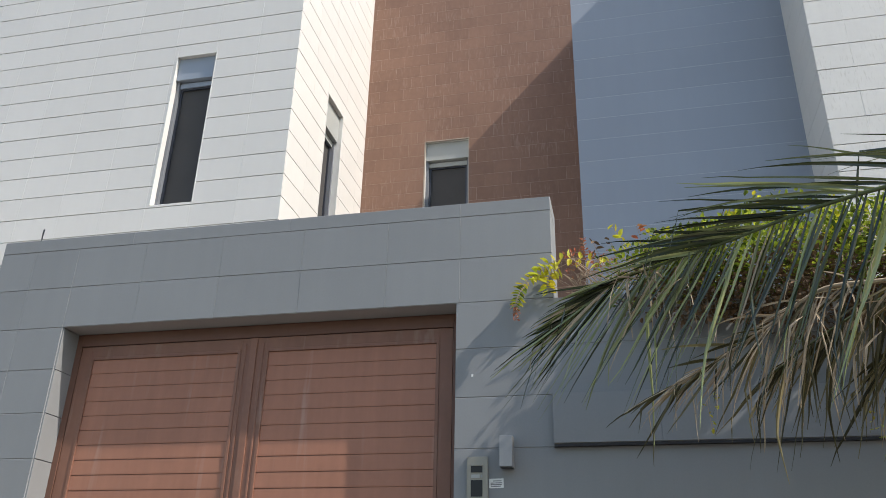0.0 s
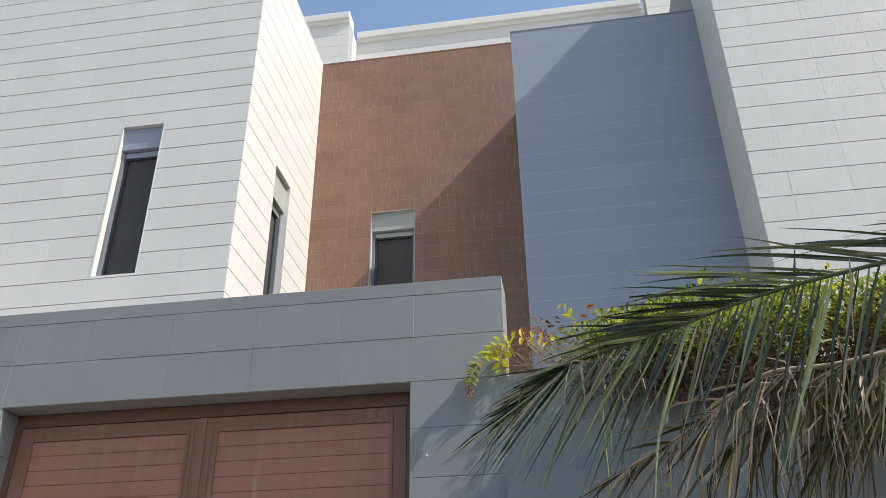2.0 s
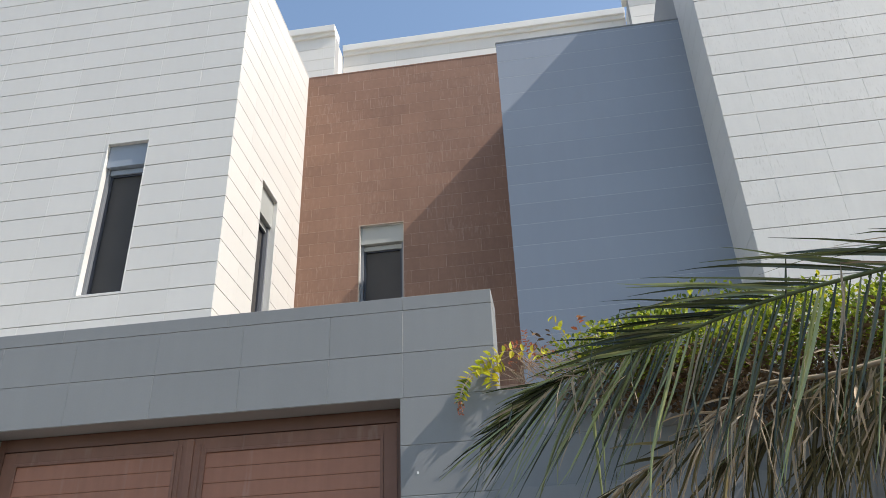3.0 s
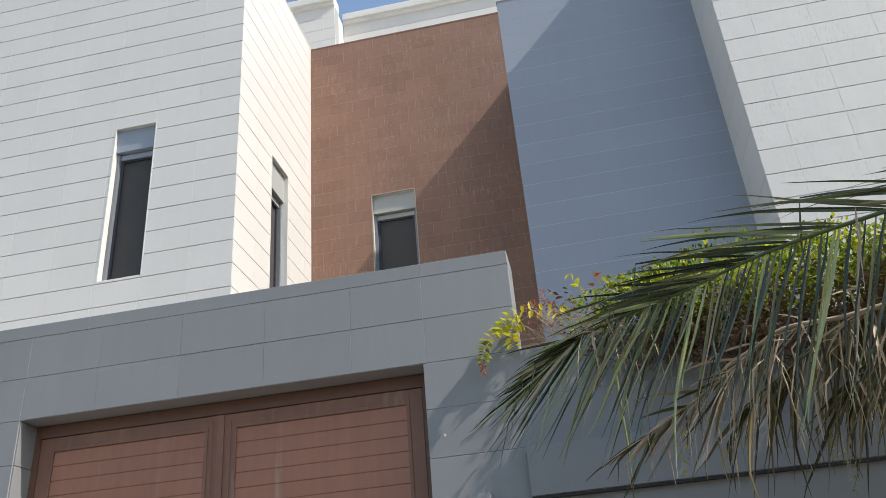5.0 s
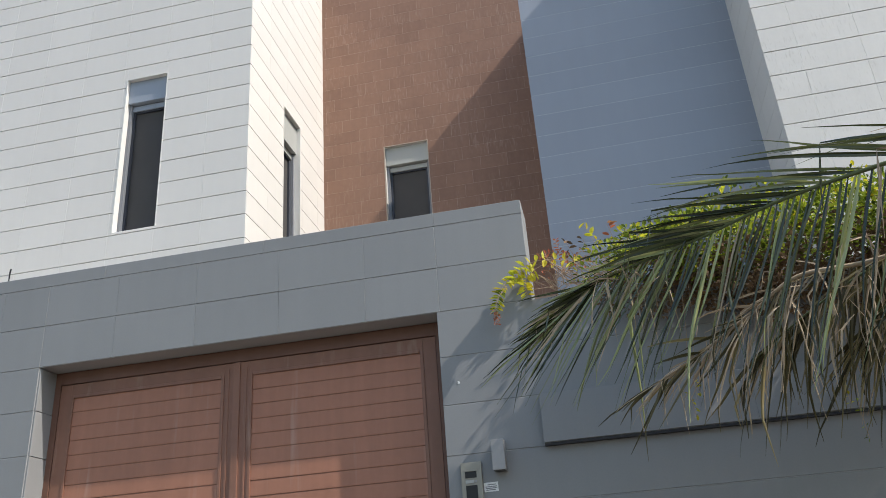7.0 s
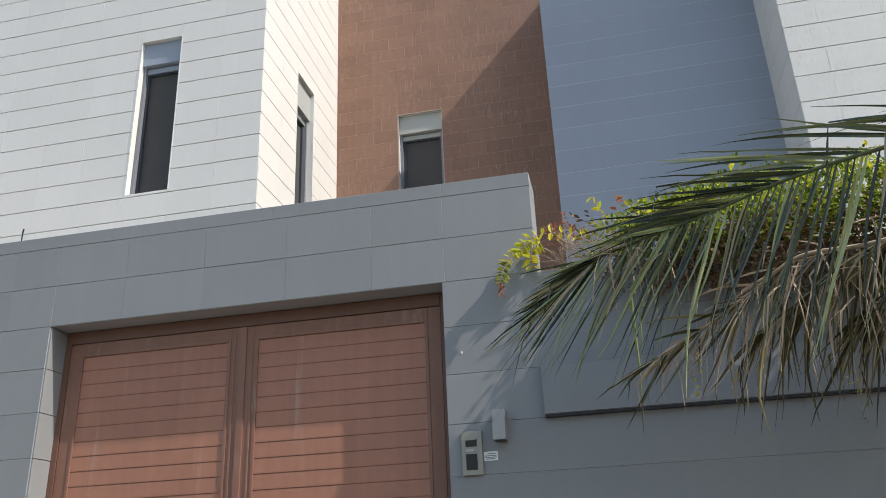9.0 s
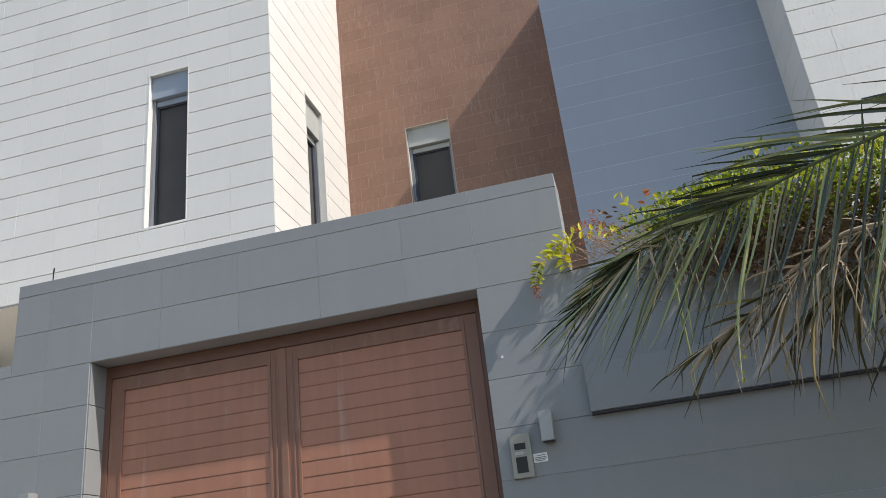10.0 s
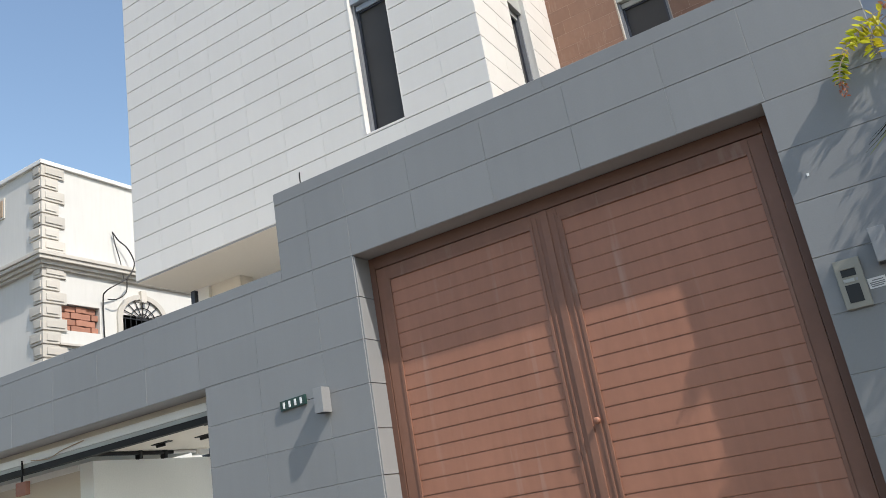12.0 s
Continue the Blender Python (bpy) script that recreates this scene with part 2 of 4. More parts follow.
def lay_tiles():
    for parent, m, u0, u1, v0, v1, material, start, row0, w, h, holes, gu, gv, shift, chamfer, name in TILED:
        rng = random.Random(int(abs(u0 * 91 + v0 * 37) * 100))
        for r in range(math.floor((v0 - row0) / h + 1e-6), math.ceil((v1 - row0) / h - 1e-6)):
            a, b = max(v0, row0 + r * h), min(v1, row0 + (r + 1) * h)
            off = start + (shift * w * (r % 3) if shift else 0.0)
            for k in range(math.floor((u0 - off) / w + 1e-6), math.ceil((u1 - off) / w - 1e-6)):
                c, d = max(u0, off + k * w), min(u1, off + (k + 1) * w)
                for p, q, s, t in cells(c, d, a, b, [x for x in holes if x[0] < d and x[1] > c and x[2] < b and x[3] > a]):
                    if q - p < 0.012 or t - s < 0.02:
                        continue
                    ob = new(name, tile_mesh(q - p - gu, t - s - gv, material, chamfer))
                    ob.parent = parent
                    ob.matrix_parent_inverse = parent.matrix_world.inverted()
                    proud = rng.uniform(0, 0.0012)
                    ob.matrix_basis = m @ Matrix.Translation(((p + q) / 2, -proud, (s + t) / 2)) @ pose(0, 0, 0, rng.uniform(-0.1, 0.1), 0, rng.uniform(-0.08, 0.08) * min(1.0, (0.6 / (q - p)) ** 2))


def wall(name, m, u0, u1, v0, v1, thick, material, label, holes=(), category="wall"):
    """A wall with through openings; its face lies one tile's depth behind m's plane."""
    bm = bmesh.new()
    for a, b, c, d in cells(u0, u1, v0, v1, list(holes)):
        box(bm, a, b, 0, thick, c, d)
    bmesh.ops.remove_doubles(bm, verts=bm.verts, dist=1e-5)
    ob = new(name, finish(bm, name, material))
    ob.matrix_world = m
    return tagged(ob, label, category, kind="structure")


def plane_at(x, y, turn):
    return pose(x, y, 0, 0, 0, turn)


# ---- ground ----
def slab(name, spec, material, label, category):
    ob = new(name, finish(boxes(spec), name, material))
    return tagged(ob, label, category, kind="structure")


slab("ground", (-400, 400, -400, 400, -0.4, -0.004), M_PAVING, "dusty sand-coloured ground reaching to the horizon", "ground")
slab("road", (-60, 60, -5.2, 1.6, -0.1, 0.0), M_ASPHALT, "dark worn asphalt street before the house", "road")
slab("pavement", (-60, 60, 1.6, 4.38, -0.1, 0.15), M_PAVEMENT, "sandy paved footway along the boundary wall", "pavement")

# ---- street wall ----
W = 4.4
STREET = plane_at(0, W + DEPTH, 0)
STREET_BED = plane_at(0, W + 0.004, 0)
GX0, GX1, GZ = -3.78, -0.97, 3.2
PX0, PX1, PZ = -4.43, -0.365, 3.90
gate_hole = (GX0, GX1, -1.0, GZ)
portal = wall("wall_portal", STREET_BED, PX0 + DEPTH, PX1 - DEPTH, 0.1, PZ, 0.30, M_MORTAR, "tall grey tiled gate portal with flat top", [gate_hole])
clad(portal, STREET, -0.95, PX1 - 0.001, 3.2, 3.80, M_GREY, start=-0.95, row0=0.2)
clad(portal, STREET, GX0, -0.95, 3.2, 3.80, M_GREY, start=-2.036, row0=0.2, w=0.598)
clad(portal, STREET, PX0 + 0.001, GX0, 3.2, 3.80, M_GREY, start=-4.14, row0=0.2)
clad(portal, STREET, PX0 + 0.001, PX1, 3.80, PZ, M_GREY, start=GX1 + 0.02, row0=3.80, w=1.2, h=0.10)
# end of the portal above the lower wall, and its top
END = plane_at(PX1 - DEPTH, 0, 90)
clad(portal, END, W + 0.0055, W + 0.31, 3.2, 3.80, M_GREY, start=W, row0=3.2)
clad(portal, END, W + 0.0055, W + 0.31, 3.80, PZ, M_GREY, start=W, row0=3.8, h=0.10)
LEFT_END = plane_at(PX0 + DEPTH, 0, -90)
clad(portal, LEFT_END, -(W + 0.31), -(W + 0.0055), 3.30, PZ, M_GREY, start=-W, row0=3.2)
# gate reveals
clad(portal, plane_at(GX0, 0, 90), W + 0.0055, W + 0.2, 0.2, GZ - 0.004, M_GREY, start=W - 0.1, row0=0.2)

lower = wall("wall_boundary_east", STREET_BED, PX1 - DEPTH + 0.001, 9.0, 0.1, 3.195, 0.30, M_MORTAR, "grey tiled boundary wall below the hanging bush")
clad(lower, STREET, GX1, 3.6, 0.2, 3.2, M_GREY, start=GX1, row0=0.2, w=4.6, gap_u=0.0006)

garage_hole = (-10.6, -5.29, -1.0, 2.6)
west = wall("wall_boundary_west", STREET_BED, -16.0, PX0 + DEPTH - 0.001, 0.1, 3.29, 0.30, M_MORTAR, "grey tiled boundary wall over a garage opening", [garage_hole])
clad(west, STREET, -12.0, GX0, 0.8, 3.2, M_GREY, start=-4.14, row0=0.2, holes=[garage_hole])
clad(west, STREET, -12.0, PX0 - 0.001, 3.2, 3.29, M_GREY, start=GX1, row0=3.2, w=1.2, h=0.09)
clad(west, plane_at(-10.6, 0, 90), W + 0.0055, W + 0.31, 0.8, 2.6, M_GREY, start=W, row0=0.2)

# raised slab that carries its own tiles on the lower wall
sign = wall("trim_panel", plane_at(0, W - 0.028, 0), -0.39, 3.2, 2.312, 2.602, 0.04, M_MORTAR, "grey slab band standing proud of the boundary wall", category="trim")
clad(sign, plane_at(0, W - 0.028, 0), -0.39, 3.2, 2.312, 2.602, M_GREY, start=-0.39, row0=2.312, w=0.592, h=0.29, gap_u=0.0005)

low = wall("trim_panel_low", plane_at(0, W - 0.028, 0), -0.39, 3.2, 1.412, 1.702, 0.04, M_MORTAR, "lower grey slab band standing proud of the boundary wall", category="trim")
clad(low, plane_at(0, W - 0.028, 0), -0.39, 3.2, 1.412, 1.702, M_GREY, start=-0.39, row0=1.412, w=0.592, h=0.29, gap_u=0.0005)
# black strips put in as the shadow gaps below the two slab bands
tagged(new("trim_edge_low", finish(boxes((-0.388, 3.2, W - 0.036, W - 0.002, 1.396, 1.411)), "trim_edge", M_IRON)), "dark strip standing in for the shadow gap under the lower slab band", "trim", kind="structure")
tagged(new("trim_edge", finish(boxes((-0.388, 3.2, W - 0.036, W - 0.002, 2.296, 2.311)), "trim_edge", M_IRON)), "dark strip standing in for the shadow gap under the slab band", "trim", kind="structure")

# ---- the gate ----
GY = W + 0.19
gate = thing("double_gate", pose(0, GY, 0), "brown painted metal double gate with horizontal slats, closed", "gate")


def gate_leaf(x0, x1):
    leaf = part("leaf_frame", boxes((x0, x0 + 0.085, -0.007, 0.03, 0.2, GZ - 0.094), (x1 - 0.085, x1, -0.007, 0.03, 0.2, GZ - 0.094),
                                    (x0 + 0.085, x1 - 0.085, -0.007, 0.03, GZ - 0.17, GZ - 0.094),
                                    (x0 + 0.085, x1 - 0.085, -0.007, 0.03, 0.2, 0.32), bevel=0.004), M_GATE_MID, gate)
    bead = part("bead", boxes((x0 + 0.085, x0 + 0.108, -0.012, 0.02, 0.32, GZ - 0.17), (x1 - 0.108, x1 - 0.085, -0.012, 0.02, 0.32, GZ - 0.17),
                              (x0 + 0.108, x1 - 0.108, -0.012, 0.02, GZ - 0.193, GZ - 0.17), bevel=0.005), M_GATE_MID, leaf)
    a, b = x0 + 0.108, x1 - 0.108
    z, first = GZ - 0.193, None
    while z > 0.36:
        bm = bmesh.new()
        h = 0.0985
        prof = [(0.016, 0), (0.016, -h), (-0.0010, -h + 0.001), (-0.0026, -h + 0.003), (-0.0031, -h + 0.012), (-0.0026, -h + 0.024), (-0.0008, -0.016), (-0.0002, -0.001)]
        va = [bm.verts.new((a, y, q)) for y, q in prof]
        vb = [bm.verts.new((b, y, q)) for y, q in prof]
        for k in range(len(prof)):
            bm.faces.new((va[k], va[(k + 1) % len(prof)], vb[(k + 1) % len(prof)], vb[k]))
        bm.faces.new(va)
        bm.faces.new(vb)
        if first is None:
            first = part("slat", bm, M_GATE, leaf)
            first.location.z = z
        else:
            bm.free()
            s = new("slat", first.data)
            s.parent, s.location = leaf, (0, 0, z)
        z -= 0.0985
    return leaf


part("gate_frame", boxes((GX0 + 0.003, GX0 + 0.055, -0.014, 0.05, 0.15, GZ - 0.003), (GX1 - 0.055, GX1 - 0.003, -0.014, 0.05, 0.15, GZ - 0.003),
                         (GX0 + 0.055, GX1 - 0.055, -0.014, 0.05, GZ - 0.09, GZ - 0.003), bevel=0.004), M_GATE_SHADED, gate)
mid = -2.40
leaf_l = gate_leaf(GX0 + 0.058, mid - 0.004)
leaf_r = gate_leaf(mid + 0.004, GX1 - 0.058)
part("meeting_strip", boxes((mid - 0.026, mid + 0.026, -0.018, -0.005, 0.22, GZ - 0.094), bevel=0.006), M_GATE_MID, leaf_l)
for x in (mid - 0.062, mid + 0.066):
    part("moulding", boxes((x - 0.008, x + 0.008, -0.013, -0.005, 0.22, GZ - 0.13), bevel=0.004), M_GATE_MID, leaf_l if x < mid else leaf_r)
bm = bmesh.new()
tube(bm, [(-2.335, -0.005, 1.76), (-2.335, -0.035, 1.76), (-2.335, -0.038, 1.76), (-2.335, -0.055, 1.76), (-2.335, -0.062, 1.76)], [0.012, 0.012, 0.02, 0.02, 0.012], 14)
part("knob", bm, M_GATE, leaf_r, "round brown gate knob", True)
# yard floor behind
slab("yard_floor", (-16, 9, 4.73, 14, -0.1, 0.18), M_PAVING, "plain paved yard behind the boundary wall", "floor")

# ---- small things on the wall ----
intercom = thing("intercom", pose(-0.83, W, 2.127), "steel door intercom panel with dark window and reader", "intercom")
bm = bmesh.new()
box(bm, -0.061, 0.061, -0.022, 0.0, -0.125, 0.125, bevel=0.004)
part("plate", bm, M_STEEL, intercom)
part("speaker_window", boxes((-0.036, 0.030, -0.0245, -0.02, 0.036, 0.072)), M_BLACK, intercom)
part("hood", boxes((-0.038, 0.032, -0.030, -0.021, 0.072, 0.080), bevel=0.002), M_STEEL, intercom)
part("call_button", boxes((-0.036, 0.014, -0.026, -0.021, 0.006, 0.024), bevel=0.002), M_SHUTTER, intercom)
part("indicator", boxes((0.020, 0.030, -0.025, -0.021, 0.008, 0.022)), M_LAMP, intercom)
part("card_reader", boxes((-0.036, 0.030, -0.0245, -0.02, -0.096, -0.006)), M_BLACK, intercom)
sticker = thing("sticker", pose(-0.724, W - 0.001, 2.105, 0, -1), "small white paper label with grey print", "label")
part("paper", boxes((-0.041, 0.041, -0.0015, 0.0, -0.026, 0.026)), M_PAPER, sticker)
for z, a, b in ((0.013, -0.02, 0.03), (0.002, -0.033, 0.033), (-0.007, -0.033, 0.033), (-0.016, -0.030, 0.025)):
    part("print_line", boxes((a, b, -0.0022, -0.0014, z - 0.0025, z + 0.0025)), M_INK, sticker)
chip = thing("paint_chip", pose(-0.865, W - 0.001, 2.733), "small white chip on the grey tile", "mark")
part("chip", boxes((-0.006, 0.006, -0.002, 0, -0.008, 0.008), bevel=0.0008), M_PAPER, chip)


def wall_light(x, z):
    ob = thing("wall_light", pose(x, W, z), "pale grey metal up and down wall light", "lamp", "outdoor wall lights")
    part("body", boxes((-0.037, 0.037, -0.095, -0.006, -0.086, 0.086), bevel=0.003), M_LAMP, ob)
    part("back_plate", boxes((-0.034, 0.034, -0.006, 0.0, -0.08, 0.08)), M_LAMP, ob)
    part("lower_lens", boxes((-0.031, 0.031, -0.088, -0.015, -0.0875, -0.0855)), M_BLACK, ob)
    return ob


lamp_a = wall_light(-0.655, 2.268)
lamp_b = copy_thing(lamp_a, pose(-4.15, W, 2.262))
plaque = thing("number_plaque", pose(-4.435, W, 2.305, 0, -2), "dark green house plaque with raised white bars", "sign")
part("plate", boxes((-0.115, 0.115, -0.022, -0.003, -0.034, 0.034), bevel=0.002), M_PLAQUE, plaque)
part("back_plate", boxes((-0.11, 0.11, -0.003, 0.0, -0.03, 0.03)), M_STEEL, plaque)
for k in range(4):
    part("bar", boxes((-0.086 + 0.052 * k, -0.070 + 0.052 * k, -0.026, -0.021, -0.022, 0.022)), M_ENAMEL, plaque)
rod = thing("aerial_rod", pose(-4.31, W + 0.2, PZ), "thin short metal rod on the portal top", "rod")
bm = bmesh.new()
tube(bm, [(0, 0, -0.01), (0, 0, 0.17), (0.004, 0, 0.2)], 0.006, 6)
part("stem", bm, M_IRON, rod)

# ---- garage ----
slab("garage_floor", (-10.9, -4.5, 4.73, 10.4, 0.18, 0.2), M_PLASTER, "plain grey garage floor", "floor")
slab("garage_wall_east", (-5.24, -5.1, 4.715, 5.1, 0.2, 3.0), M_PLASTER, "pale plastered garage side wall", "wall")
slab("garage_wall_west", (-7.9, -7.7, 5.2, 9.0, 0.2, 2.46), M_PLASTER, "pale blue-white partition in the garage", "wall")
slab("garage_wall_front", (-10.8, -7.9, 5.2, 5.4, 0.2, 2.40), M_CREAM, "cream plastered wall inside the garage", "wall")
slab("garage_wall_trim", (-10.8, -7.9, 5.18, 5.4, 2.40, 2.46), M_DOORWHITE, "white band on the garage wall", "trim")
slab("ceiling_garage", (-10.8, -5.1, 4.715, 7.3, 3.0, 3.12), M_CREAM, "plain cream garage ceiling", "ceiling")
gd = thing("garage_door", pose(0, 4.62, 2.44), "white tilt-up garage door standing open under the lintel", "garage door")
part("panel", boxes((-10.5, -5.32, 0.02, 2.0, 0.10, 0.16), bevel=0.004), M_CREAM, gd)
part("front_rail", boxes((-10.5, -5.32, -0.02, 0.03, 0.038, 0.105), bevel=0.005), M_DOORWHITE, gd)
part("bottom_rail", boxes((-10.5, -5.32, -0.012, 0.03, 0.0, 0.038), bevel=0.004), M_SHUTTER, gd)
part("rubber_seal", boxes((-10.5, -5.32, -0.016, 0.05, -0.055, 0.0), bevel=0.006), M_RUBBER, gd)
part("handle_strap", boxes((-7.90, -7.885, -0.03, -0.0165, -0.12, 0.07)), M_RUBBER, gd)
part("handle_block", boxes((-7.97, -7.82, -0.04, 0.01, -0.24, -0.12), bevel=0.01), M_CLAY, gd)
bm = bmesh.new()
tube(bm, curve_points([(-7.75, -0.03, 0.05), (-7.5, -0.03, 0.02), (-7.3, -0.03, 0.06), (-7.0, -0.03, 0.09)], 16), 0.004, 5)
part("pull_cord", bm, M_TWIG, gd)
for x, y in ((-7.3, 1.0), (-6.9, 1.2), (-6.2, 0.6)):
    part("hinge_arm", boxes((x, x + 0.12, y, y + 0.02, 0.06, 0.10), (x - 0.05, x + 0.2, y - 0.02, y + 0.04, 0.09, 0.102), bevel=0.004), M_IRON, gd)
track = thing("door_track", pose(-7.68, 0, 2.46), "dark steel garage door track with white end cap", "rail")
part("rail", boxes((-0.02, 0.03, 4.95, 6.15, 0.04, 0.075), bevel=0.003), M_IRON, track)
part("inner_rail", boxes((-0.02, 0.03, 6.15, 6.46, 0.045, 0.07)), M_DOORWHITE, track)
part("end_cap", boxes((-0.04, 0.05, 6.46, 6.63, 0.02, 0.10), bevel=0.01), M_DOORWHITE, track)
for y in (5.7, 6.02):
    part("bracket", boxes((-0.03, 0.04, y, y + 0.04, -0.004, 0.11), (-0.04, 0.05, y - 0.03, y + 0.07, 0.11, 0.125), bevel=0.004), M_IRON, track)

# ---- house ----
HY, BY, GYY = 7.4, 10.1, 8.3
HX, RX, TOP = -3.72, 2.225, 11.28
FRONT = plane_at(0, HY + DEPTH, 0)
w1 = (-5.43, -4.865, 5.86, 8.06)
left = wall("wall_front_west", FRONT, -9.62, HX - DEPTH, 5.2, TOP, 0.22, M_MORTAR, "white tiled upper front wall with a tall narrow window", [w1])
clad(left, FRONT, -9.62, HX - 0.001, 5.2, TOP, M_WHITE, start=-4.281, row0=5.216, h=0.303, w=0.599, holes=[w1], gap_v=0.010)
SIDE = plane_at(HX - DEPTH, 0, 90)
w2 = (8.49, 9.10, 5.9, 8.02)
side = wall("wall_return_west", SIDE, HY + DEPTH + 0.22, BY + 0.2, 3.0, TOP, 0.22, M_MORTAR, "sunlit white tiled return wall with a narrow window", [w2])
clad(side, SIDE, HY + DEPTH + 0.001, BY - 0.001, 4.6, TOP, M_WHITE, start=BY - 0.3, row0=5.216, h=0.303, w=0.599, holes=[w2], gap_v=0.010)
FAR = plane_at(-9.62 + DEPTH, 0, -90)
far = wall("wall_end_west", FAR, -14.0, -(HY + DEPTH + 0.22), 5.2, TOP, 0.22, M_WHITE, "white far end wall of the upper floors")
slab("soffit", (-9.6, HX - 0.24, HY + 0.02, 14, 5.19, 5.1985), M_CREAM, "cream rendered underside of the overhanging floor", "soffit")
slab("roof_west", (-9.6, HX - 0.24, HY + 0.25, 14, 10.7, 10.9), M_CREAM, "flat roof of the west wing", "roof")
BROWN = plane_at(0, BY + DEPTH, 0)
bw = (-2.735, -2.050, 5.9, 8.09)
brown = wall("wall_brown", plane_at(0, BY + 0.0006, 0), HX - 0.23, -0.10, 3.0, 11.26, 0.22, M_MORTAR_BROWN, "brown stone-look tiled wall with a narrow window", [bw])
clad(brown, BROWN, HX + 0.001, -0.14, 5.3, 11.26, M_BROWN, start=-0.2, row0=5.3, w=0.4, h=0.213, holes=[bw], shift=0.34, gap_u=0.003, gap_v=0.004, chamfer=0.0004)
GREY = plane_at(0, GYY + DEPTH, 0)
GTOP, GL = 9.77, -0.33
grey = wall("wall_grey", plane_at(0, GYY + 0.0006, 0), GL + DEPTH, RX + 0.1, 3.0, GTOP, 1.75, M_GROUT, "tall plain grey tiled stair block")
clad(grey, GREY, GL, RX - 0.001, 4.0, GTOP, M_GREY_BLUE, start=GL - 0.02, row0=5.216, w=2.6, gap_v=0.0045, gap_u=0.0004, chamfer=0.0004)
clad(grey, plane_at(GL + DEPTH, 0, -90), -(BY - 0.001), -(GYY + DEPTH + 0.001), 5.2, GTOP, M_GREY_BLUE, start=-BY, row0=5.216)
right = wall("wall_front_east", FRONT, RX + DEPTH, 9.5, 0.2, TOP, 0.22, M_MORTAR, "white tiled front wall of the east wing")
clad(right, FRONT, RX + 0.001, 6.4, 3.9, TOP, M_WHITE_STAINED, start=2.585, row0=5.195, h=0.306, w=0.622, gap_v=0.0085, gap_u=0.0005)
RSIDE = plane_at(RX + DEPTH, 0, -90)
rside = wall("wall_return_east", RSIDE, -14.0, -(HY + DEPTH + 0.22), 0.2, TOP, 0.22, M_MORTAR, "shaded white tiled return wall")
clad(rside, RSIDE, -(GYY + 0.02), -(HY + DEPTH + 0.001), 4.2, TOP, M_WHITE, start=-HY, row0=5.195, h=0.306)
slab("roof_east", (RX + 0.24, 9.4, HY + 0.25, 14, 10.7, 10.9), M_CREAM, "flat roof of the east wing", "roof")
slab("roof_middle", (HX, RX, BY + 0.24, 14, 10.7, 10.9), M_CREAM, "flat roof behind the brown wall", "roof")
# copings
for name, spec in (("coping_west", (-9.64, HX + 0.004, HY - 0.004, HY + 0.26, TOP, TOP + 0.02)), ("coping_return", (HX - 0.25, HX + 0.004, HY + 0.26, BY, TOP, TOP + 0.02)),
                   ("coping_brown", (HX + 0.004, -0.1, BY - 0.006, BY + 0.24, 11.26, 11.28)), ("coping_grey", (GL - 0.006, RX, GYY - 0.006, BY - 0.01, GTOP, GTOP + 0.02)),
                   ("coping_east", (RX - 0.004, 9.5, HY - 0.004, HY + 0.26, TOP, TOP + 0.02))):
    slab(name, spec, M_GREY if "grey" in name else (M_BROWN if "brown" in name else M_WHITE), "thin flat coping along the wall top", "coping")
slab("beam", (-9.19, -8.6, 8.40, 8.66, 4.69, 5.189), M_CREAM, "cream rendered beam under the overhang", "beam")
slab("column", (-9.42, -9.195, 8.35, 8.70, 0.18, 5.189), M_REVEAL, "white column under the overhang", "column")
slab("downpipe", (-9.55, -9.47, 8.33, 8.41, 0.18, 5.189), M_DARKFRAME, "dark square downpipe under the overhang", "pipe")
slab("wall_ground_west", (-7.6, HX - 0.24, 11.4, 11.6, 0.18, 5.189), M_WHITE, "white ground-floor wall under the overhang", "wall")
slab("wall_back", (-9.6, 9.4, 14.0, 14.2, 0.2, 11.0), M_WHITE, "plain white back wall of the house", "wall")

# roof storey with cornice
PEN = 14.15
for name, x0, x1, y in (("wall_roof_west", -9.4, -3.86, 12.0), ("wall_roof_middle", -3.86, 2.30, 12.65), ("wall_roof_east", 2.30, 9.2, 12.0)):
    ob = wall(name, plane_at(0, y + DEPTH, 0), x0, x1, 10.9, PEN, 0.25, M_MORTAR, "white tiled roof storey wall below a cornice")
    clad(ob, plane_at(0, y + DEPTH, 0), max(x0, -6.4), min(x1, 4.6), 11.2, PEN, M_WHITE, start=x0, row0=PEN, h=0.303, w=0.588)
    ends = [x0 - (0.09 if x0 < -3.9 or x0 > 2 else 0), x1 + (0.0 if x1 < 0 else 0.09 if x1 > 5 else 0)]
    bm = boxes((ends[0], ends[1], y - 0.05, y + 0.3, PEN, PEN + 0.09), (ends[0] - 0.0, ends[1] + 0.0, y - 0.10, y + 0.3, PEN + 0.09, PEN + 0.26), bevel=0.012)
    tagged(new("cornice_" + name[10:], finish(bm, "cornice", M_REVEAL)), "cream moulded cornice on the roof storey", "cornice", kind="structure")
for name, x, turn, sgn in (("wall_roof_step_west", -3.86, 90, 1), ("wall_roof_step_east", 2.30, -90, -1)):
    m = plane_at(x - sgn * DEPTH, 0, turn)
    a, b = (12.0 + DEPTH + 0.25, 12.66) if sgn > 0 else (-12.66, -(12.0 + DEPTH + 0.25))
    wall(name, m, a, b, 10.9, PEN, 0.2, M_WHITE, "white tiled step in the roof storey wall")


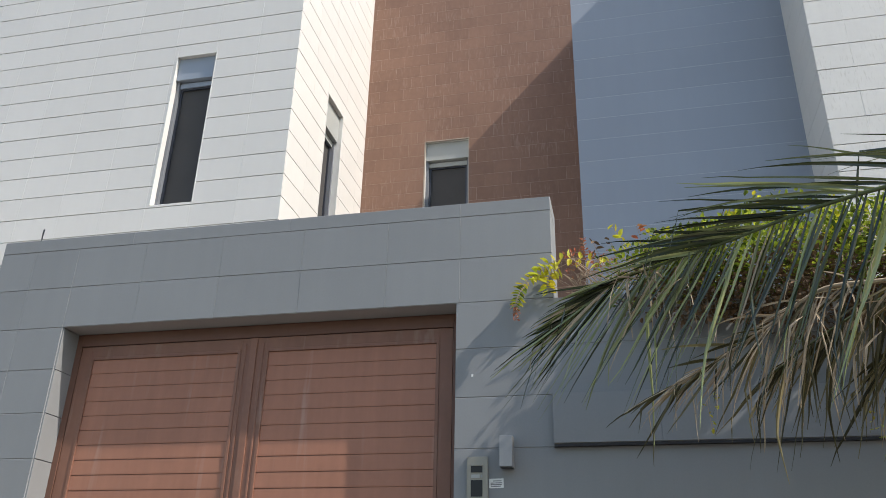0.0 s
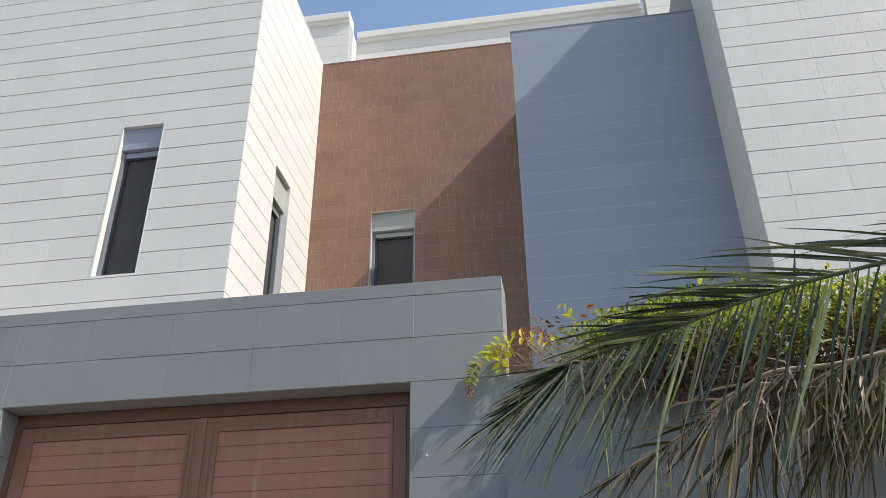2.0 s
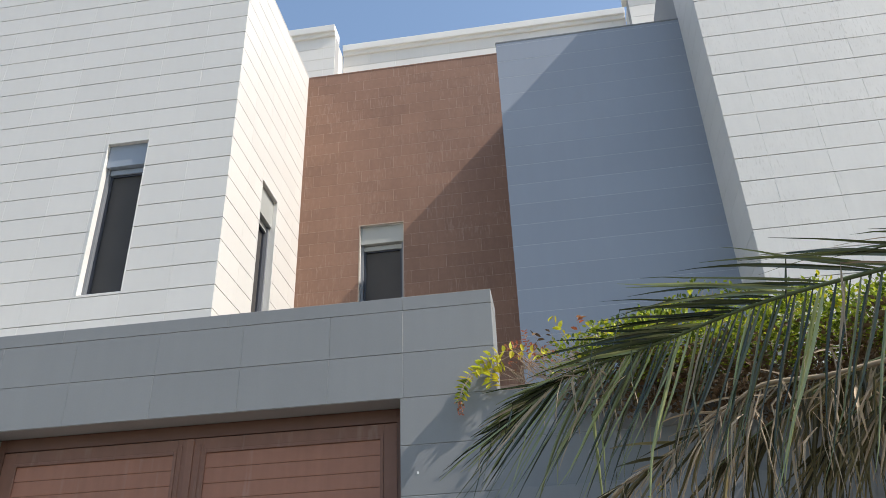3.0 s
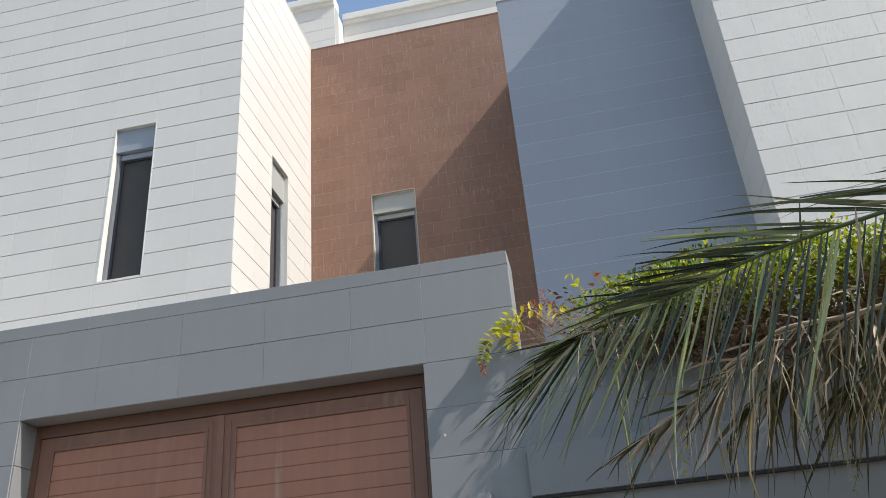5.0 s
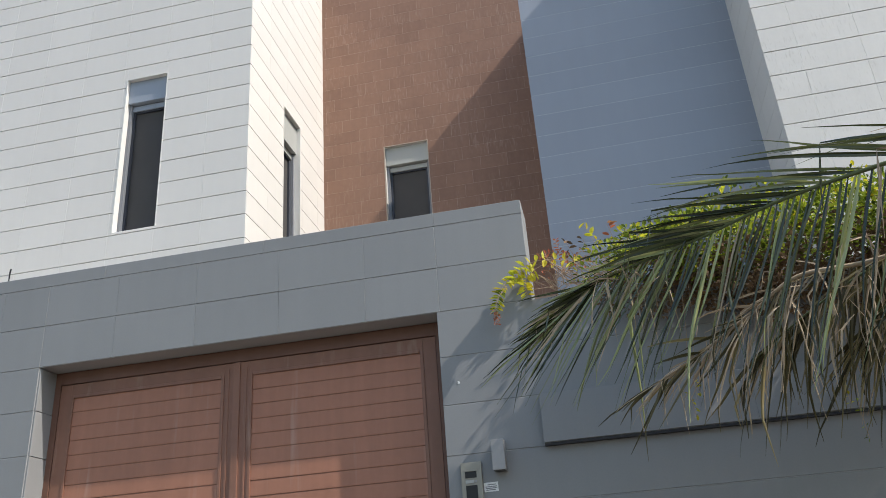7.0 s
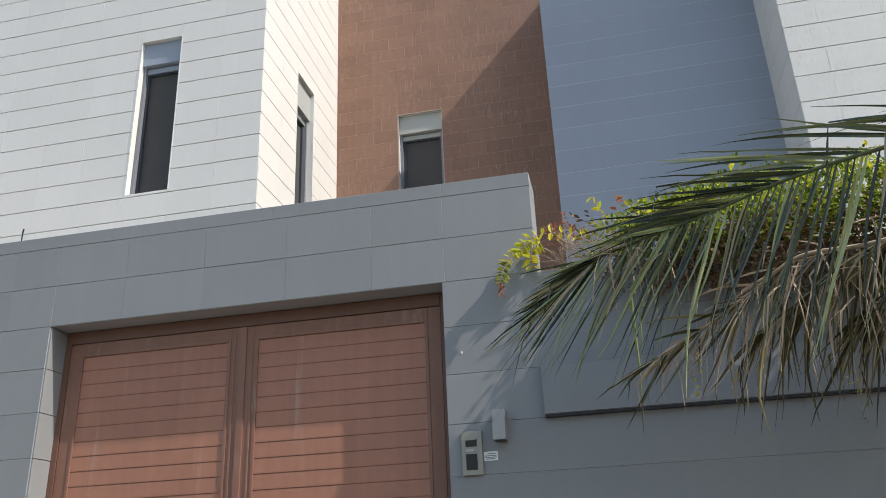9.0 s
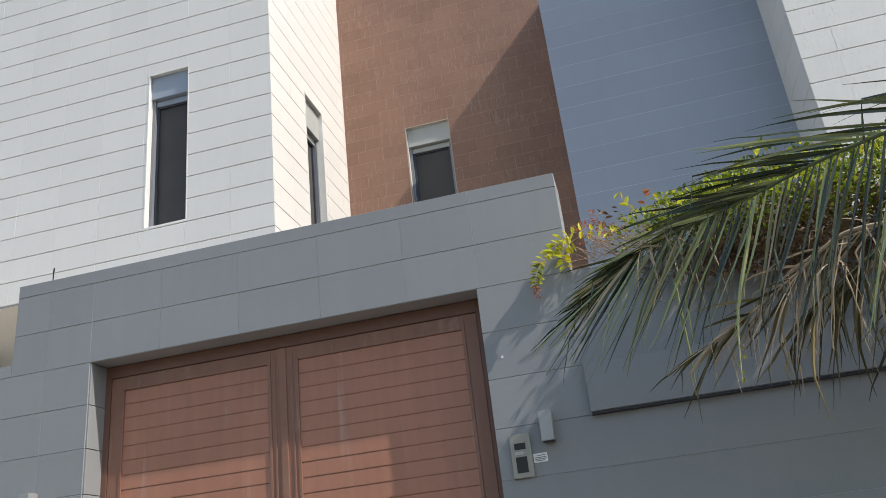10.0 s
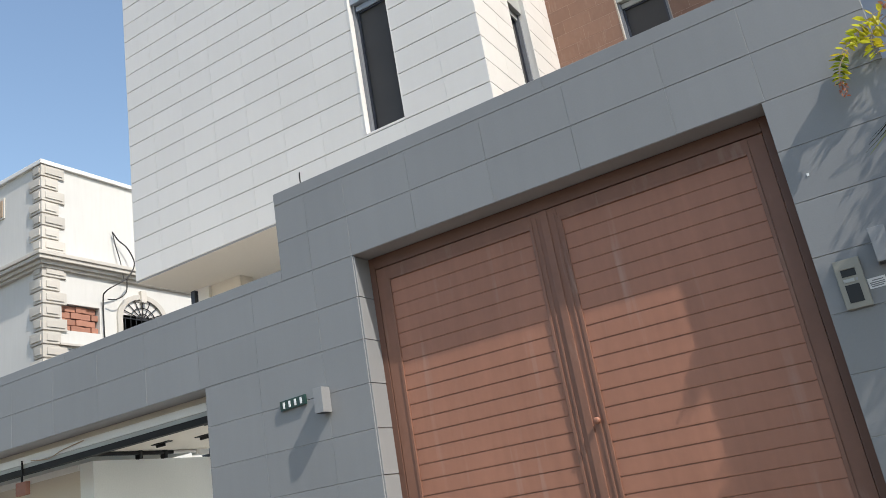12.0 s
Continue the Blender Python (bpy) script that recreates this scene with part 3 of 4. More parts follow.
# ---- windows ----
def window(name, m, w, z0, z1, shutter, box_material, edge_material, label):
    """A tall narrow window in local axes: x across, y into the wall, z up; (0, 0, 0) is the lower left corner of its opening."""
    h = z1 - z0
    ob = thing(name, m @ Matrix.Translation((0, 0, z0)), label, "window", kind="structure")
    d = 0.10
    part("reveal", boxes((-0.018, 0.004, 0.006, 0.24, 0.003, h - 0.004), (w - 0.004, w + 0.018, 0.006, 0.24, 0.003, h - 0.004), (-0.018, w + 0.018, 0.006, 0.24, h - 0.004, h + 0.018),
                         (-0.018, w + 0.018, -0.004, 0.24, -0.03, 0.003)), M_REVEAL, ob)
    part("edge_trim", boxes((-0.010, 0.006, -0.016, 0.008, 0, h + 0.010), (w - 0.004, w + 0.008, -0.016, 0.008, 0, h + 0.010), (0.006, w - 0.004, -0.016, 0.008, h - 0.004, h + 0.010)), edge_material, ob)
    part("shutter_box", boxes((0.008, w - 0.008, d - 0.06, d + 0.10, h - shutter, h - 0.004), bevel=0.004), box_material, ob)
    part("guide_rail", boxes((0.008, 0.045, d - 0.025, d + 0.06, 0.0, h - shutter)), M_GUIDE, ob)
    part("guide_rail", boxes((w - 0.045, w - 0.008, d - 0.025, d + 0.06, 0.0, h - shutter)), M_GUIDE, ob)
    part("shutter_slat", boxes((0.046, w - 0.046, d + 0.0, d + 0.02, h - shutter - 0.09, h - shutter - 0.015), bevel=0.004), box_material, ob)
    fr = part("sash", boxes((0.046, 0.075, d + 0.022, d + 0.07, 0.0, h - shutter), (w - 0.075, w - 0.046, d + 0.022, d + 0.07, 0.0, h - shutter),
                            (0.075, w - 0.075, d + 0.022, d + 0.07, h - shutter - 0.11, h - shutter), (0.075, w - 0.075, d + 0.022, d + 0.07, 0.0, 0.05)), M_DARKFRAME, ob)
    part("fly_screen", boxes((0.075, w - 0.075, d + 0.05, d + 0.056, 0.05, h - shutter - 0.11)), M_SCREEN, fr)
    return ob


window("window_1", plane_at(w1[0], HY + DEPTH, 0), w1[1] - w1[0], w1[2], w1[3], 0.34, M_SHUTTER_BLUE, M_REVEAL, "tall narrow window with blue-grey shutter box and dark screen")
window("window_2", SIDE @ Matrix.Translation((w2[0], 0, 0)), w2[1] - w2[0], w2[2], w2[3], 0.44, M_SHUTTER, M_REVEAL, "narrow window in the sunlit return wall, shutter raised")
window("window_3", plane_at(bw[0], BY + DEPTH, 0), bw[1] - bw[0], bw[2], bw[3], 0.31, M_SHUTTER, M_EDGE, "narrow window in the brown wall with grey shutter box")


# ---- plants ----
DOWN = Vector((0, 0, -1))


def leaflet(bm, base, way, length, width, droop, rng, kink=None, segs=7, along=None):
    """A narrow folded blade that bends under its weight and tapers to a point."""
    p, d = Vector(base), Vector(way).normalized()
    rows = []
    twist = rng.choice((-1, 1)) * rng.uniform(0.2, 1.2) * (1.0 if along is None else 0.7)
    sway = Vector((rng.uniform(-1, 1), rng.uniform(-1, 1), 0)) * 0.04
    for i in range(segs + 1):
        s = i / segs
        w = width * (0.45 + 0.55 * min(1, s * 6)) * (1 - max(0, s - 0.35) / 0.65) ** 0.7 if s < 1 else 0.0008
        across = d.cross(DOWN) if along is None else along - d * along.dot(d)
        if across.length < 0.05:
            across = Vector((1, 0, 0))
        across.normalize()
        across = (across + Vector((0.25, 0, 0)) * rng.uniform(-1, 1) * 0.3).normalized()
        across = Matrix.Rotation(twist * (0.6 + 0.5 * s), 3, d) @ across
        fold = d.cross(across).normalized() * w * 0.55
        rows.append((bm.verts.new(p - across * w + fold), bm.verts.new(p), bm.verts.new(p + across * w + fold)))
        bend = droop * (0.35 + s)
        if kink is not None and abs(s - kink) < 0.5 / segs:
            d = (d * 0.25 + DOWN + sway * 6).normalized()
        wave = Vector((rng.gauss(0, 1), rng.gauss(0, 1), rng.gauss(0, 1))) * 0.035 * (0.5 + s)
        d = (d + DOWN * bend / segs + sway / segs + wave).normalized()
        p = p + d * (length / segs)
    for a, b in zip(rows, rows[1:]):
        bm.faces.new((a[0], a[1], b[1], b[0]))
        bm.faces.new((a[1], a[2], b[2], b[1]))


def keyed(table, s):
    """The row (way, length, droop) of a table keyed by the place along the frond."""
    for (s0, *r0), (s1, *r1) in zip(table, table[1:]):
        if s <= s1 or s1 == table[-1][0]:
            f = min(max((s - s0) / (s1 - s0), 0), 1)
            return Vector(r0[0]).lerp(Vector(r1[0]), f).normalized(), r0[1] + (r1[1] - r0[1]) * f, r0[2] + (r1[2] - r0[2]) * f


def frond(palm, pts, seed, upper, lower, n=58, width=0.007, dry=0.08, start=0.12, leaf=None, rib=None, radius=0.012, jitter=0.06, kinks=0.12, skip=0.07, gaps=1.0):
    """One frond of the palm: a rachis with two ranks of leaflets, some of them dry, some kinked."""
    rng = random.Random(seed)
    line = curve_points(pts, 60)
    bm = bmesh.new()
    tube(bm, line, [radius * (1 - 0.8 * i / 60) for i in range(61)], 6)
    stem = part("frond", bm, rib or M_RACHIS, palm, smooth=True)
    for k in range(n):
        s0 = start + (1 - start) * (k + 0.5) / n
        for table, wide in ((upper, 1.15), (lower, 1.0)):
            if rng.random() < (skip if table is lower else skip * gaps):
                continue
            s = min(max(s0 + rng.uniform(-0.4, 0.4) / n, 0), 0.999)
            i = min(int(s * 60), 59)
            base = line[i].lerp(line[i + 1], s * 60 - i)
            tan = (line[min(i + 2, 60)] - line[max(i - 1, 0)]).normalized()
            way, reach, droop = keyed(table, s)
            way = way + Vector((rng.gauss(0, 1), rng.gauss(0, 1), rng.gauss(0, 1))) * jitter
            dead = rng.random() < dry
            kink = rng.uniform(0.35, 0.85) if rng.random() < (0.55 if dead else kinks * (1.0 if table is lower else 1.6)) else None
            bm = bmesh.new()
            leaflet(bm, base, way, reach * rng.uniform(0.78, 1.1) * (0.85 if dead else 1), width * wide * (0.7 if dead else 1) * rng.uniform(0.75, 1.2),
                    droop * rng.uniform(0.5, 1.5) * (1.8 if dead else 1), rng, kink, segs=8, along=tan)
            part("leaflet", bm, M_FROND_DRY if dead else (leaf or M_FROND), stem)
    return stem


palm = thing("palm_tree", pose(0, 0, 0.1), "young palm with arching green fronds and dry tan leaflets", "palm")
bm = bmesh.new()
trunk = [(2.75 + 0.02 * math.sin(i), 2.45, 0.2 * i - 0.1) for i in range(14)]
tube(bm, trunk, [0.15 + (0.008 if i % 2 else 0.0) - 0.003 * i for i in range(14)], 12)
part("trunk", bm, M_BARK, palm, "rough brown palm trunk", True)
Z0 = -0.1
crown = (2.72, 2.45, 2.5 + Z0)


def lowered(pts):
    return [(x, y, z + Z0) for x, y, z in pts]


# the long upper frond, its leaflets hanging in a comb
frond(palm, [crown, *lowered([(2.0, 2.42, 2.82), (1.5, 2.52, 2.90), (1.096, 2.692, 2.914), (0.783, 2.848, 2.904), (0.493, 2.994, 2.862), (0.309, 3.085, 2.842),
                              (0.075, 3.202, 2.818), (-0.069, 3.275, 2.765), (-0.188, 3.334, 2.69)])], 3,
      [(0.10, (-1, 0.25, 0.52), 0.78, 0.35), (0.33, (-1, 0.30, 0.36), 0.78, 0.35), (0.5, (-1, 0.36, 0.17), 0.70, 0.28), (0.7, (-1, 0.44, -0.02), 0.42, 0.2), (1.0, (-1, 0.5, -0.35), 0.36, 0.2)],
      [(0.10, (-0.12, 0.0, -1), 0.80, 0.1), (0.33, (-0.40, 0.08, -1), 0.84, 0.12), (0.5, (-0.56, 0.14, -1), 0.80, 0.15), (0.67, (-0.66, 0.2, -0.95), 0.78, 0.2), (0.8, (-0.78, 0.28, -0.85), 0.72, 0.22),
       (0.9, (-0.9, 0.36, -0.70), 0.60, 0.2), (1.0, (-1, 0.45, -0.52), 0.44, 0.15)],
      n=104, width=0.0078, start=0.10, dry=0.09, kinks=0.16, gaps=4.2)
# the torn lower frond with a dry rachis
frond(palm, [crown, *lowered([(1.9, 2.62, 2.64), (1.4, 2.76, 2.63), (1.057, 2.863, 2.60), (0.81, 2.937, 2.605), (0.638, 2.988, 2.51), (0.523, 3.023, 2.446), (0.369, 3.069, 2.36), (0.188, 3.123, 2.279)])], 10,
      [(0.2, (-0.6, 0.1, -0.5), 0.45, 0.5), (0.6, (-1, 0.2, -0.35), 0.40, 0.5), (1.0, (-1, 0.25, -0.35), 0.26, 0.3)],
      [(0.2, (-0.1, 0.0, -1), 0.55, 0.4), (0.6, (-0.42, 0.1, -1), 0.50, 0.3), (1.0, (-0.9, 0.2, -0.7), 0.32, 0.3)],
      n=62, width=0.0062, start=0.2, dry=0.58, leaf=M_FROND_OLIVE, rib=M_FROND_DRY, radius=0.015, jitter=0.2, kinks=0.3)
# three more that hang behind and below it
for seed, pts in ((7, [(2.0, 2.85, 2.76), (1.4, 3.0, 2.72), (1.1, 3.08, 2.63), (0.85, 3.13, 2.50), (0.62, 3.18, 2.35)]),
                  (11, [(2.3, 2.60, 2.70), (1.75, 2.70, 2.68), (1.42, 2.78, 2.58), (1.15, 2.85, 2.43)]),
                  (13, [(1.95, 2.75, 2.72), (1.45, 2.95, 2.64), (1.2, 3.03, 2.52), (1.02, 3.08, 2.36)])):
    frond(palm, [crown, *lowered(pts)], seed,
          [(0.2, (-0.3, 0.3, -0.7), 0.50, 0.6), (1.0, (-0.8, 0.3, -0.7), 0.38, 0.4)],
          [(0.2, (-0.05, 0.0, -1), 0.60, 0.3), (0.7, (-0.28, 0.06, -1), 0.56, 0.3), (1.0, (-0.55, 0.1, -0.9), 0.46, 0.3)],
          n=50, width=0.0072, start=0.2, dry=0.22, leaf=M_FROND_OLIVE, jitter=0.12, kinks=0.28)
# unseen fronds on the far side of the crown, added to block sky light
for k in range(9):
    a = radians(-100 + 25 * k)
    dx, dy, dz = 1.25 * math.cos(a), 1.25 * math.sin(a), (0.9, 0.45, 1.2)[k % 3]
    c = Vector(crown)
    frond(palm, [c, c + Vector((dx * 0.4, dy * 0.4, dz * 0.7)), c + Vector((dx, dy, dz)), c + Vector((dx * 1.45, dy * 1.45, dz * 0.7))], 20 + k,
          [(0.1, (0.5 * dx + 0.6 * dy, 0.5 * dy - 0.6 * dx, 0.1), 0.6, 0.6), (1.0, (dx + 0.3 * dy, dy - 0.3 * dx, 0.0), 0.45, 0.6)],
          [(0.1, (0.5 * dx - 0.6 * dy, 0.5 * dy + 0.6 * dx, 0.1), 0.6, 0.6), (1.0, (dx - 0.3 * dy, dy + 0.3 * dx, 0.0), 0.45, 0.6)], n=30, width=0.014)

# dry strips caught in the frond's end, kinked and hanging
rng = random.Random(34)
strips = part("frond", boxes((2.70, 2.74, 2.44, 2.46, 2.3, 2.36)), M_FROND_DRY, palm)
for k in range(12):
    x = rng.uniform(-0.10, 0.35)
    bm = bmesh.new()
    leaflet(bm, (x, 3.24 - 0.47 * x - rng.uniform(0.0, 0.06), 2.76 - 0.08 * abs(x) + rng.uniform(-0.12, 0.02)), (rng.uniform(-1.0, 0.3), rng.uniform(-0.4, 0.2), rng.uniform(-1.0, 0.1)),
            rng.uniform(0.16, 0.34), rng.uniform(0.003, 0.007), rng.uniform(0.6, 2.0), rng, rng.uniform(0.2, 0.6))
    part("leaflet", bm, M_FROND_DRY, strips)
for k in range(22):
    x = rng.uniform(0.65, 1.35)
    bm = bmesh.new()
    leaflet(bm, (x, 2.95 - rng.uniform(0.0, 0.2), 2.50 + rng.uniform(-0.25, 0.12)), (rng.uniform(-1.0, 0.4), rng.uniform(-0.4, 0.2), rng.uniform(-1.0, 0.2)),
            rng.uniform(0.12, 0.34), rng.uniform(0.003, 0.007), rng.uniform(0.6, 2.2), rng, rng.uniform(0.2, 0.6))
    part("leaflet", bm, M_FROND_DRY, strips)


def oval_leaf(bm, base, way, size, width, rng):
    """A small pointed oval leaf, folded along its midrib."""
    d = Vector(way).normalized()
    across = d.cross(Vector((rng.uniform(-0.5, 0.5), rng.uniform(-0.5, 0.5), 1))).normalized()
    lift = across.cross(d).normalized() * size * 0.10
    p = Vector(base)
    mid = [p, p + d * size * 0.5 - lift * 0.5, p + d * size]
    a = [bm.verts.new(q) for q in mid]
    l = [bm.verts.new(p + d * size * f + across * width * g + lift) for f, g in ((0.28, 0.42), (0.66, 0.40))]
    r = [bm.verts.new(p + d * size * f - across * width * g + lift) for f, g in ((0.28, 0.42), (0.66, 0.40))]
    bm.faces.new((a[0], a[1], l[1], l[0]))
    bm.faces.new((a[1], a[2], l[1]))
    bm.faces.new((a[0], r[0], r[1], a[1]))
    bm.faces.new((a[1], r[1], a[2]))


bush = thing("flowering_bush", pose(0, 0, 0), "sprawling bright green climbing bush on the wall top", "bush")
rng = random.Random(4)
clumps = []
x = 0.12
for k in range(7):
    clumps.append((0.22 + 0.06 * k, rng.uniform(4.08, 4.2), rng.uniform(3.18, 3.38), rng.uniform(0.07, 0.12), rng.uniform(0.09, 0.13), rng.uniform(0.10, 0.16)))
while x < 4.2:
    rise = min(1.0, 0.45 + (x - 0.1) * 0.75)
    clumps.append((x, rng.uniform(4.35, 4.7), 3.2 + rng.uniform(0.12, 0.24) * rise, rng.uniform(0.17, 0.26), rng.uniform(0.24, 0.36), rng.uniform(0.30, 0.44) * rise))
    clumps.append((x + 0.1, rng.uniform(4.20, 4.32), 3.06 + rng.uniform(-0.06, 0.15), rng.uniform(0.14, 0.24), rng.uniform(0.14, 0.22), rng.uniform(0.20, 0.32) * rise))
    if x > 0.55:
        clumps.append((x, rng.uniform(3.92, 4.10), 3.20 + rng.uniform(-0.1, 0.08), rng.uniform(0.16, 0.24), rng.uniform(0.12, 0.18), rng.uniform(0.18, 0.25)))
    # mostly unseen clumps, added to keep sun and sky off the wall
    if x > 1.5:
        clumps.append((x, rng.uniform(3.62, 3.85), 3.12 + rng.uniform(-0.15, 0.2), rng.uniform(0.16, 0.24), rng.uniform(0.14, 0.2), rng.uniform(0.2, 0.3)))
    if x > 1.7:
        clumps.append((x + 0.05, rng.uniform(3.25, 3.6), 3.15 + rng.uniform(-0.2, 0.2), rng.uniform(0.18, 0.26), rng.uniform(0.18, 0.24), rng.uniform(0.2, 0.3)))
    x += 0.17
green, gold, dead = bmesh.new(), bmesh.new(), bmesh.new()
twigs = bmesh.new()
for cx, cy, cz, rx, ry, rz in clumps:
    count = int(620 * (rx * rz / 0.06))
    for _ in range(count):
        v = Vector((rng.gauss(0, 1), rng.gauss(0, 1), rng.gauss(0, 1))).normalized()
        f = rng.uniform(0.45, 1.0) ** 0.5 * (1 + 0.35 * noise.noise(Vector((cx * 3 + v.x * 1.7, v.y * 1.7, v.z * 1.7))))
        p = Vector((cx + v.x * rx * f, cy + v.y * ry * f, cz + v.z * rz * f))
        if p.z < 3.22 and p.y > 4.385:
            continue
        way = v + Vector((rng.uniform(-1, 1), rng.uniform(-1, 1), rng.uniform(-0.6, 0.9)))
        # yellow leaves above 3.3 m put light shining through the top into colour
        r = rng.random()
        # below 3.26 m brown leaves increasingly replace green, as shade under the bush
        bm = gold if r < 0.17 and p.z > 3.3 else (dead if p.z < 3.26 and r > 0.90 - 4.5 * (3.26 - p.z) else green)
        oval_leaf(bm, p, way, rng.uniform(0.020, 0.044), rng.uniform(0.016, 0.030), rng)
    for _ in range(3):
        v = Vector((rng.uniform(-1, 1), rng.uniform(-1, 0.6), rng.uniform(-0.5, 1))).normalized()
        c = Vector((cx, max(cy, 4.2), max(cz, 3.24)))
        e = c + Vector((v.x * rx * 1.2, v.y * ry * 1.1, v.z * rz * 1.25))
        tube(twigs, curve_points([c, c.lerp(e, 0.5) + Vector((0, -0.03, 0.04)), e], 5), [0.004, 0.0035, 0.003, 0.0025, 0.002, 0.0012], 4)

# the sparse sprays at the bush's end, hanging past the portal
red = bmesh.new()


def spray(pts, leaves, bm, size, rng, spread=1.0, radius=0.003):
    line = curve_points(pts, 14)
    tube(twigs, line, [radius * (1 - 0.7 * i / 14) for i in range(15)], 4)
    for k in range(leaves):
        i = 3 + int((k / max(1, leaves - 1)) * 10.9)
        tan = (line[i] - line[i - 1]).normalized()
        sidew = tan.cross(Vector((0.2, -1, 0.1))).normalized() * (1 if k % 2 else -1)
        oval_leaf(bm, line[i], tan * 0.35 + sidew * spread + Vector((rng.uniform(-1, 1), rng.uniform(-1, 1), rng.uniform(-1, 1))) * 0.25, size * rng.uniform(0.75, 1.2), size * 0.6, rng)


spray([(0.1, 4.42, 3.3), (-0.1, 4.36, 3.40), (-0.3, 4.33, 3.42), (-0.42, 4.32, 3.36), (-0.46, 4.31, 3.26)], 24, gold, 0.064, rng)
spray([(-0.25, 4.36, 3.41), (-0.36, 4.33, 3.34), (-0.39, 4.32, 3.26), (-0.38, 4.32, 3.19)], 18, gold, 0.062, rng)
spray([(-0.30, 4.34, 3.40), (-0.44, 4.32, 3.34), (-0.54, 4.30, 3.25), (-0.58, 4.28, 3.10)], 30, gold, 0.050, rng)
spray([(-0.50, 4.30, 3.27), (-0.56, 4.28, 3.19), (-0.59, 4.27, 3.08)], 22, green, 0.038, rng)
spray([(0.05, 4.40, 3.30), (-0.06, 4.38, 3.42), (-0.2, 4.36, 3.47), (-0.3, 4.35, 3.45)], 30, red, 0.030, rng)
spray([(0.0, 4.40, 3.30), (-0.12, 4.36, 3.42), (-0.16, 4.35, 3.5), (-0.17, 4.35, 3.56)], 14, red, 0.030, rng)


def tip_leaves(pts, leaves, bm, size, rng):
    """A bare twig or runner with a few leaves round its end."""
    line = curve_points(pts, 12)
    tube(twigs, line, [0.0016] * 13, 4)
    for k in range(leaves):
        oval_leaf(bm, line[12 - k % 4] + Vector((rng.uniform(-1, 1), rng.uniform(-1, 1), rng.uniform(-1, 1))) * size * 0.3,
                  (rng.uniform(-1, 1), rng.uniform(-0.6, 0.3), rng.uniform(-0.9, 0.5)), size * rng.uniform(0.8, 1.15), size * 0.62, rng)


tip_leaves([(0.16, 4.40, 3.30), (0.09, 4.38, 3.45), (0.02, 4.36, 3.63)], 3, gold, 0.06, rng)
tip_leaves([(0.18, 4.40, 3.30), (0.12, 4.38, 3.44), (0.06, 4.36, 3.56)], 3, gold, 0.058, rng)
tip_leaves([(0.20, 4.40, 3.30), (0.19, 4.38, 3.48), (0.16, 4.36, 3.62)], 5, red, 0.05, rng)
tip_leaves([(0.02, 4.40, 3.30), (-0.06, 4.38, 3.42), (-0.11, 4.36, 3.54)], 5, dead, 0.05, rng)
tip_leaves([(0.06, 4.40, 3.30), (0.03, 4.38, 3.42), (0.0, 4.36, 3.53)], 2, dead, 0.04, rng)
# runners that dangle before the wall
for x, z in ((0.45, 2.33), (0.49, 2.46), (1.23, 2.31), (1.27, 2.13)):
    tip_leaves([(x + 0.05, 4.12, 3.1), (x + 0.03, 4.16, 2.8), (x - 0.01, 4.18, (2.7 + z) / 2), (x, 4.2, z)], 7, gold if z > 2.2 else green, 0.026, rng)
for _ in range(26):
    p = Vector((-0.585 + rng.uniform(-0.02, 0.02), 4.275 + rng.uniform(-0.02, 0.02), 3.06 + rng.uniform(-0.035, 0.05)))
    oval_leaf(red, p, (rng.uniform(-1, 1), rng.uniform(-1, 1), rng.uniform(-1.2, 0.4)), 0.022, 0.013, rng)
for _ in range(70):
    p = Vector((rng.uniform(-0.28, 0.02), 4.36 + rng.uniform(-0.06, 0.06), 3.40 + rng.uniform(-0.07, 0.06)))
    oval_leaf(red, p, (rng.uniform(-1, 1), rng.uniform(-1, 1), rng.uniform(-1, 1)), 0.022, 0.012, rng)
for _ in range(80):
    a = Vector((rng.uniform(-0.22, 0.24), 4.36 + rng.uniform(-0.08, 0.1), 3.21 + rng.uniform(0, 0.1)))
    b = a + Vector((rng.uniform(-0.16, 0.12), rng.uniform(-0.05, 0.05), rng.uniform(-0.02, 0.16)))
    c = b + Vector((rng.uniform(-0.08, 0.08), rng.uniform(-0.03, 0.03), rng.uniform(-0.08, 0.06)))
    tube(twigs, curve_points([a, b, c], 6), [0.0028, 0.0026, 0.0024, 0.0022, 0.002, 0.0016, 0.001], 4)
tagged(part("twig_tangle", twigs, M_TWIG, bush, "thin dry brown twigs"), kind="stuff")
tagged(part("leaves", green, M_LEAF, bush), kind="stuff")
tagged(part("young_leaves", gold, M_LEAF_YELLOW, bush, "yellow-green young leaves, on the bush top also coloured as light shining through"), kind="stuff")
tagged(part("withered_leaves", dead, M_LEAF_DEAD_SHADED, bush, "withered brown leaves, thickened to darken the bush's shaded underside"), kind="stuff")
tagged(part("red_leaves", red, M_LEAF_RED, bush, "orange-red withered flowers and leaves"), kind="stuff")
slab("planter_soil", (PX1 + 0.32, 6.5, W + 0.32, 5.3, 0.2, 3.12), M_SOIL, "dark soil bed behind the boundary wall", "soil")

# ---- neighbouring house ----
NX, NY = -18.6, 12.0
nb = thing("neighbour_house", pose(0, 0, 0), "cream rendered villa with stone quoins and cornice", "house")
niche, arch = (12.5, 13.62, 7.42, 8.13), (14.25, 15.75, 5.6, 8.05)
bm = bmesh.new()
for a, b, c, d in cells(NY, 21.0, 0.0, 11.9, [niche, arch]):
    box(bm, NX - 0.3, NX, a, b, c, d)
box(bm, NX - 8, NX - 0.3, NY, NY + 0.3, 0, 11.9)
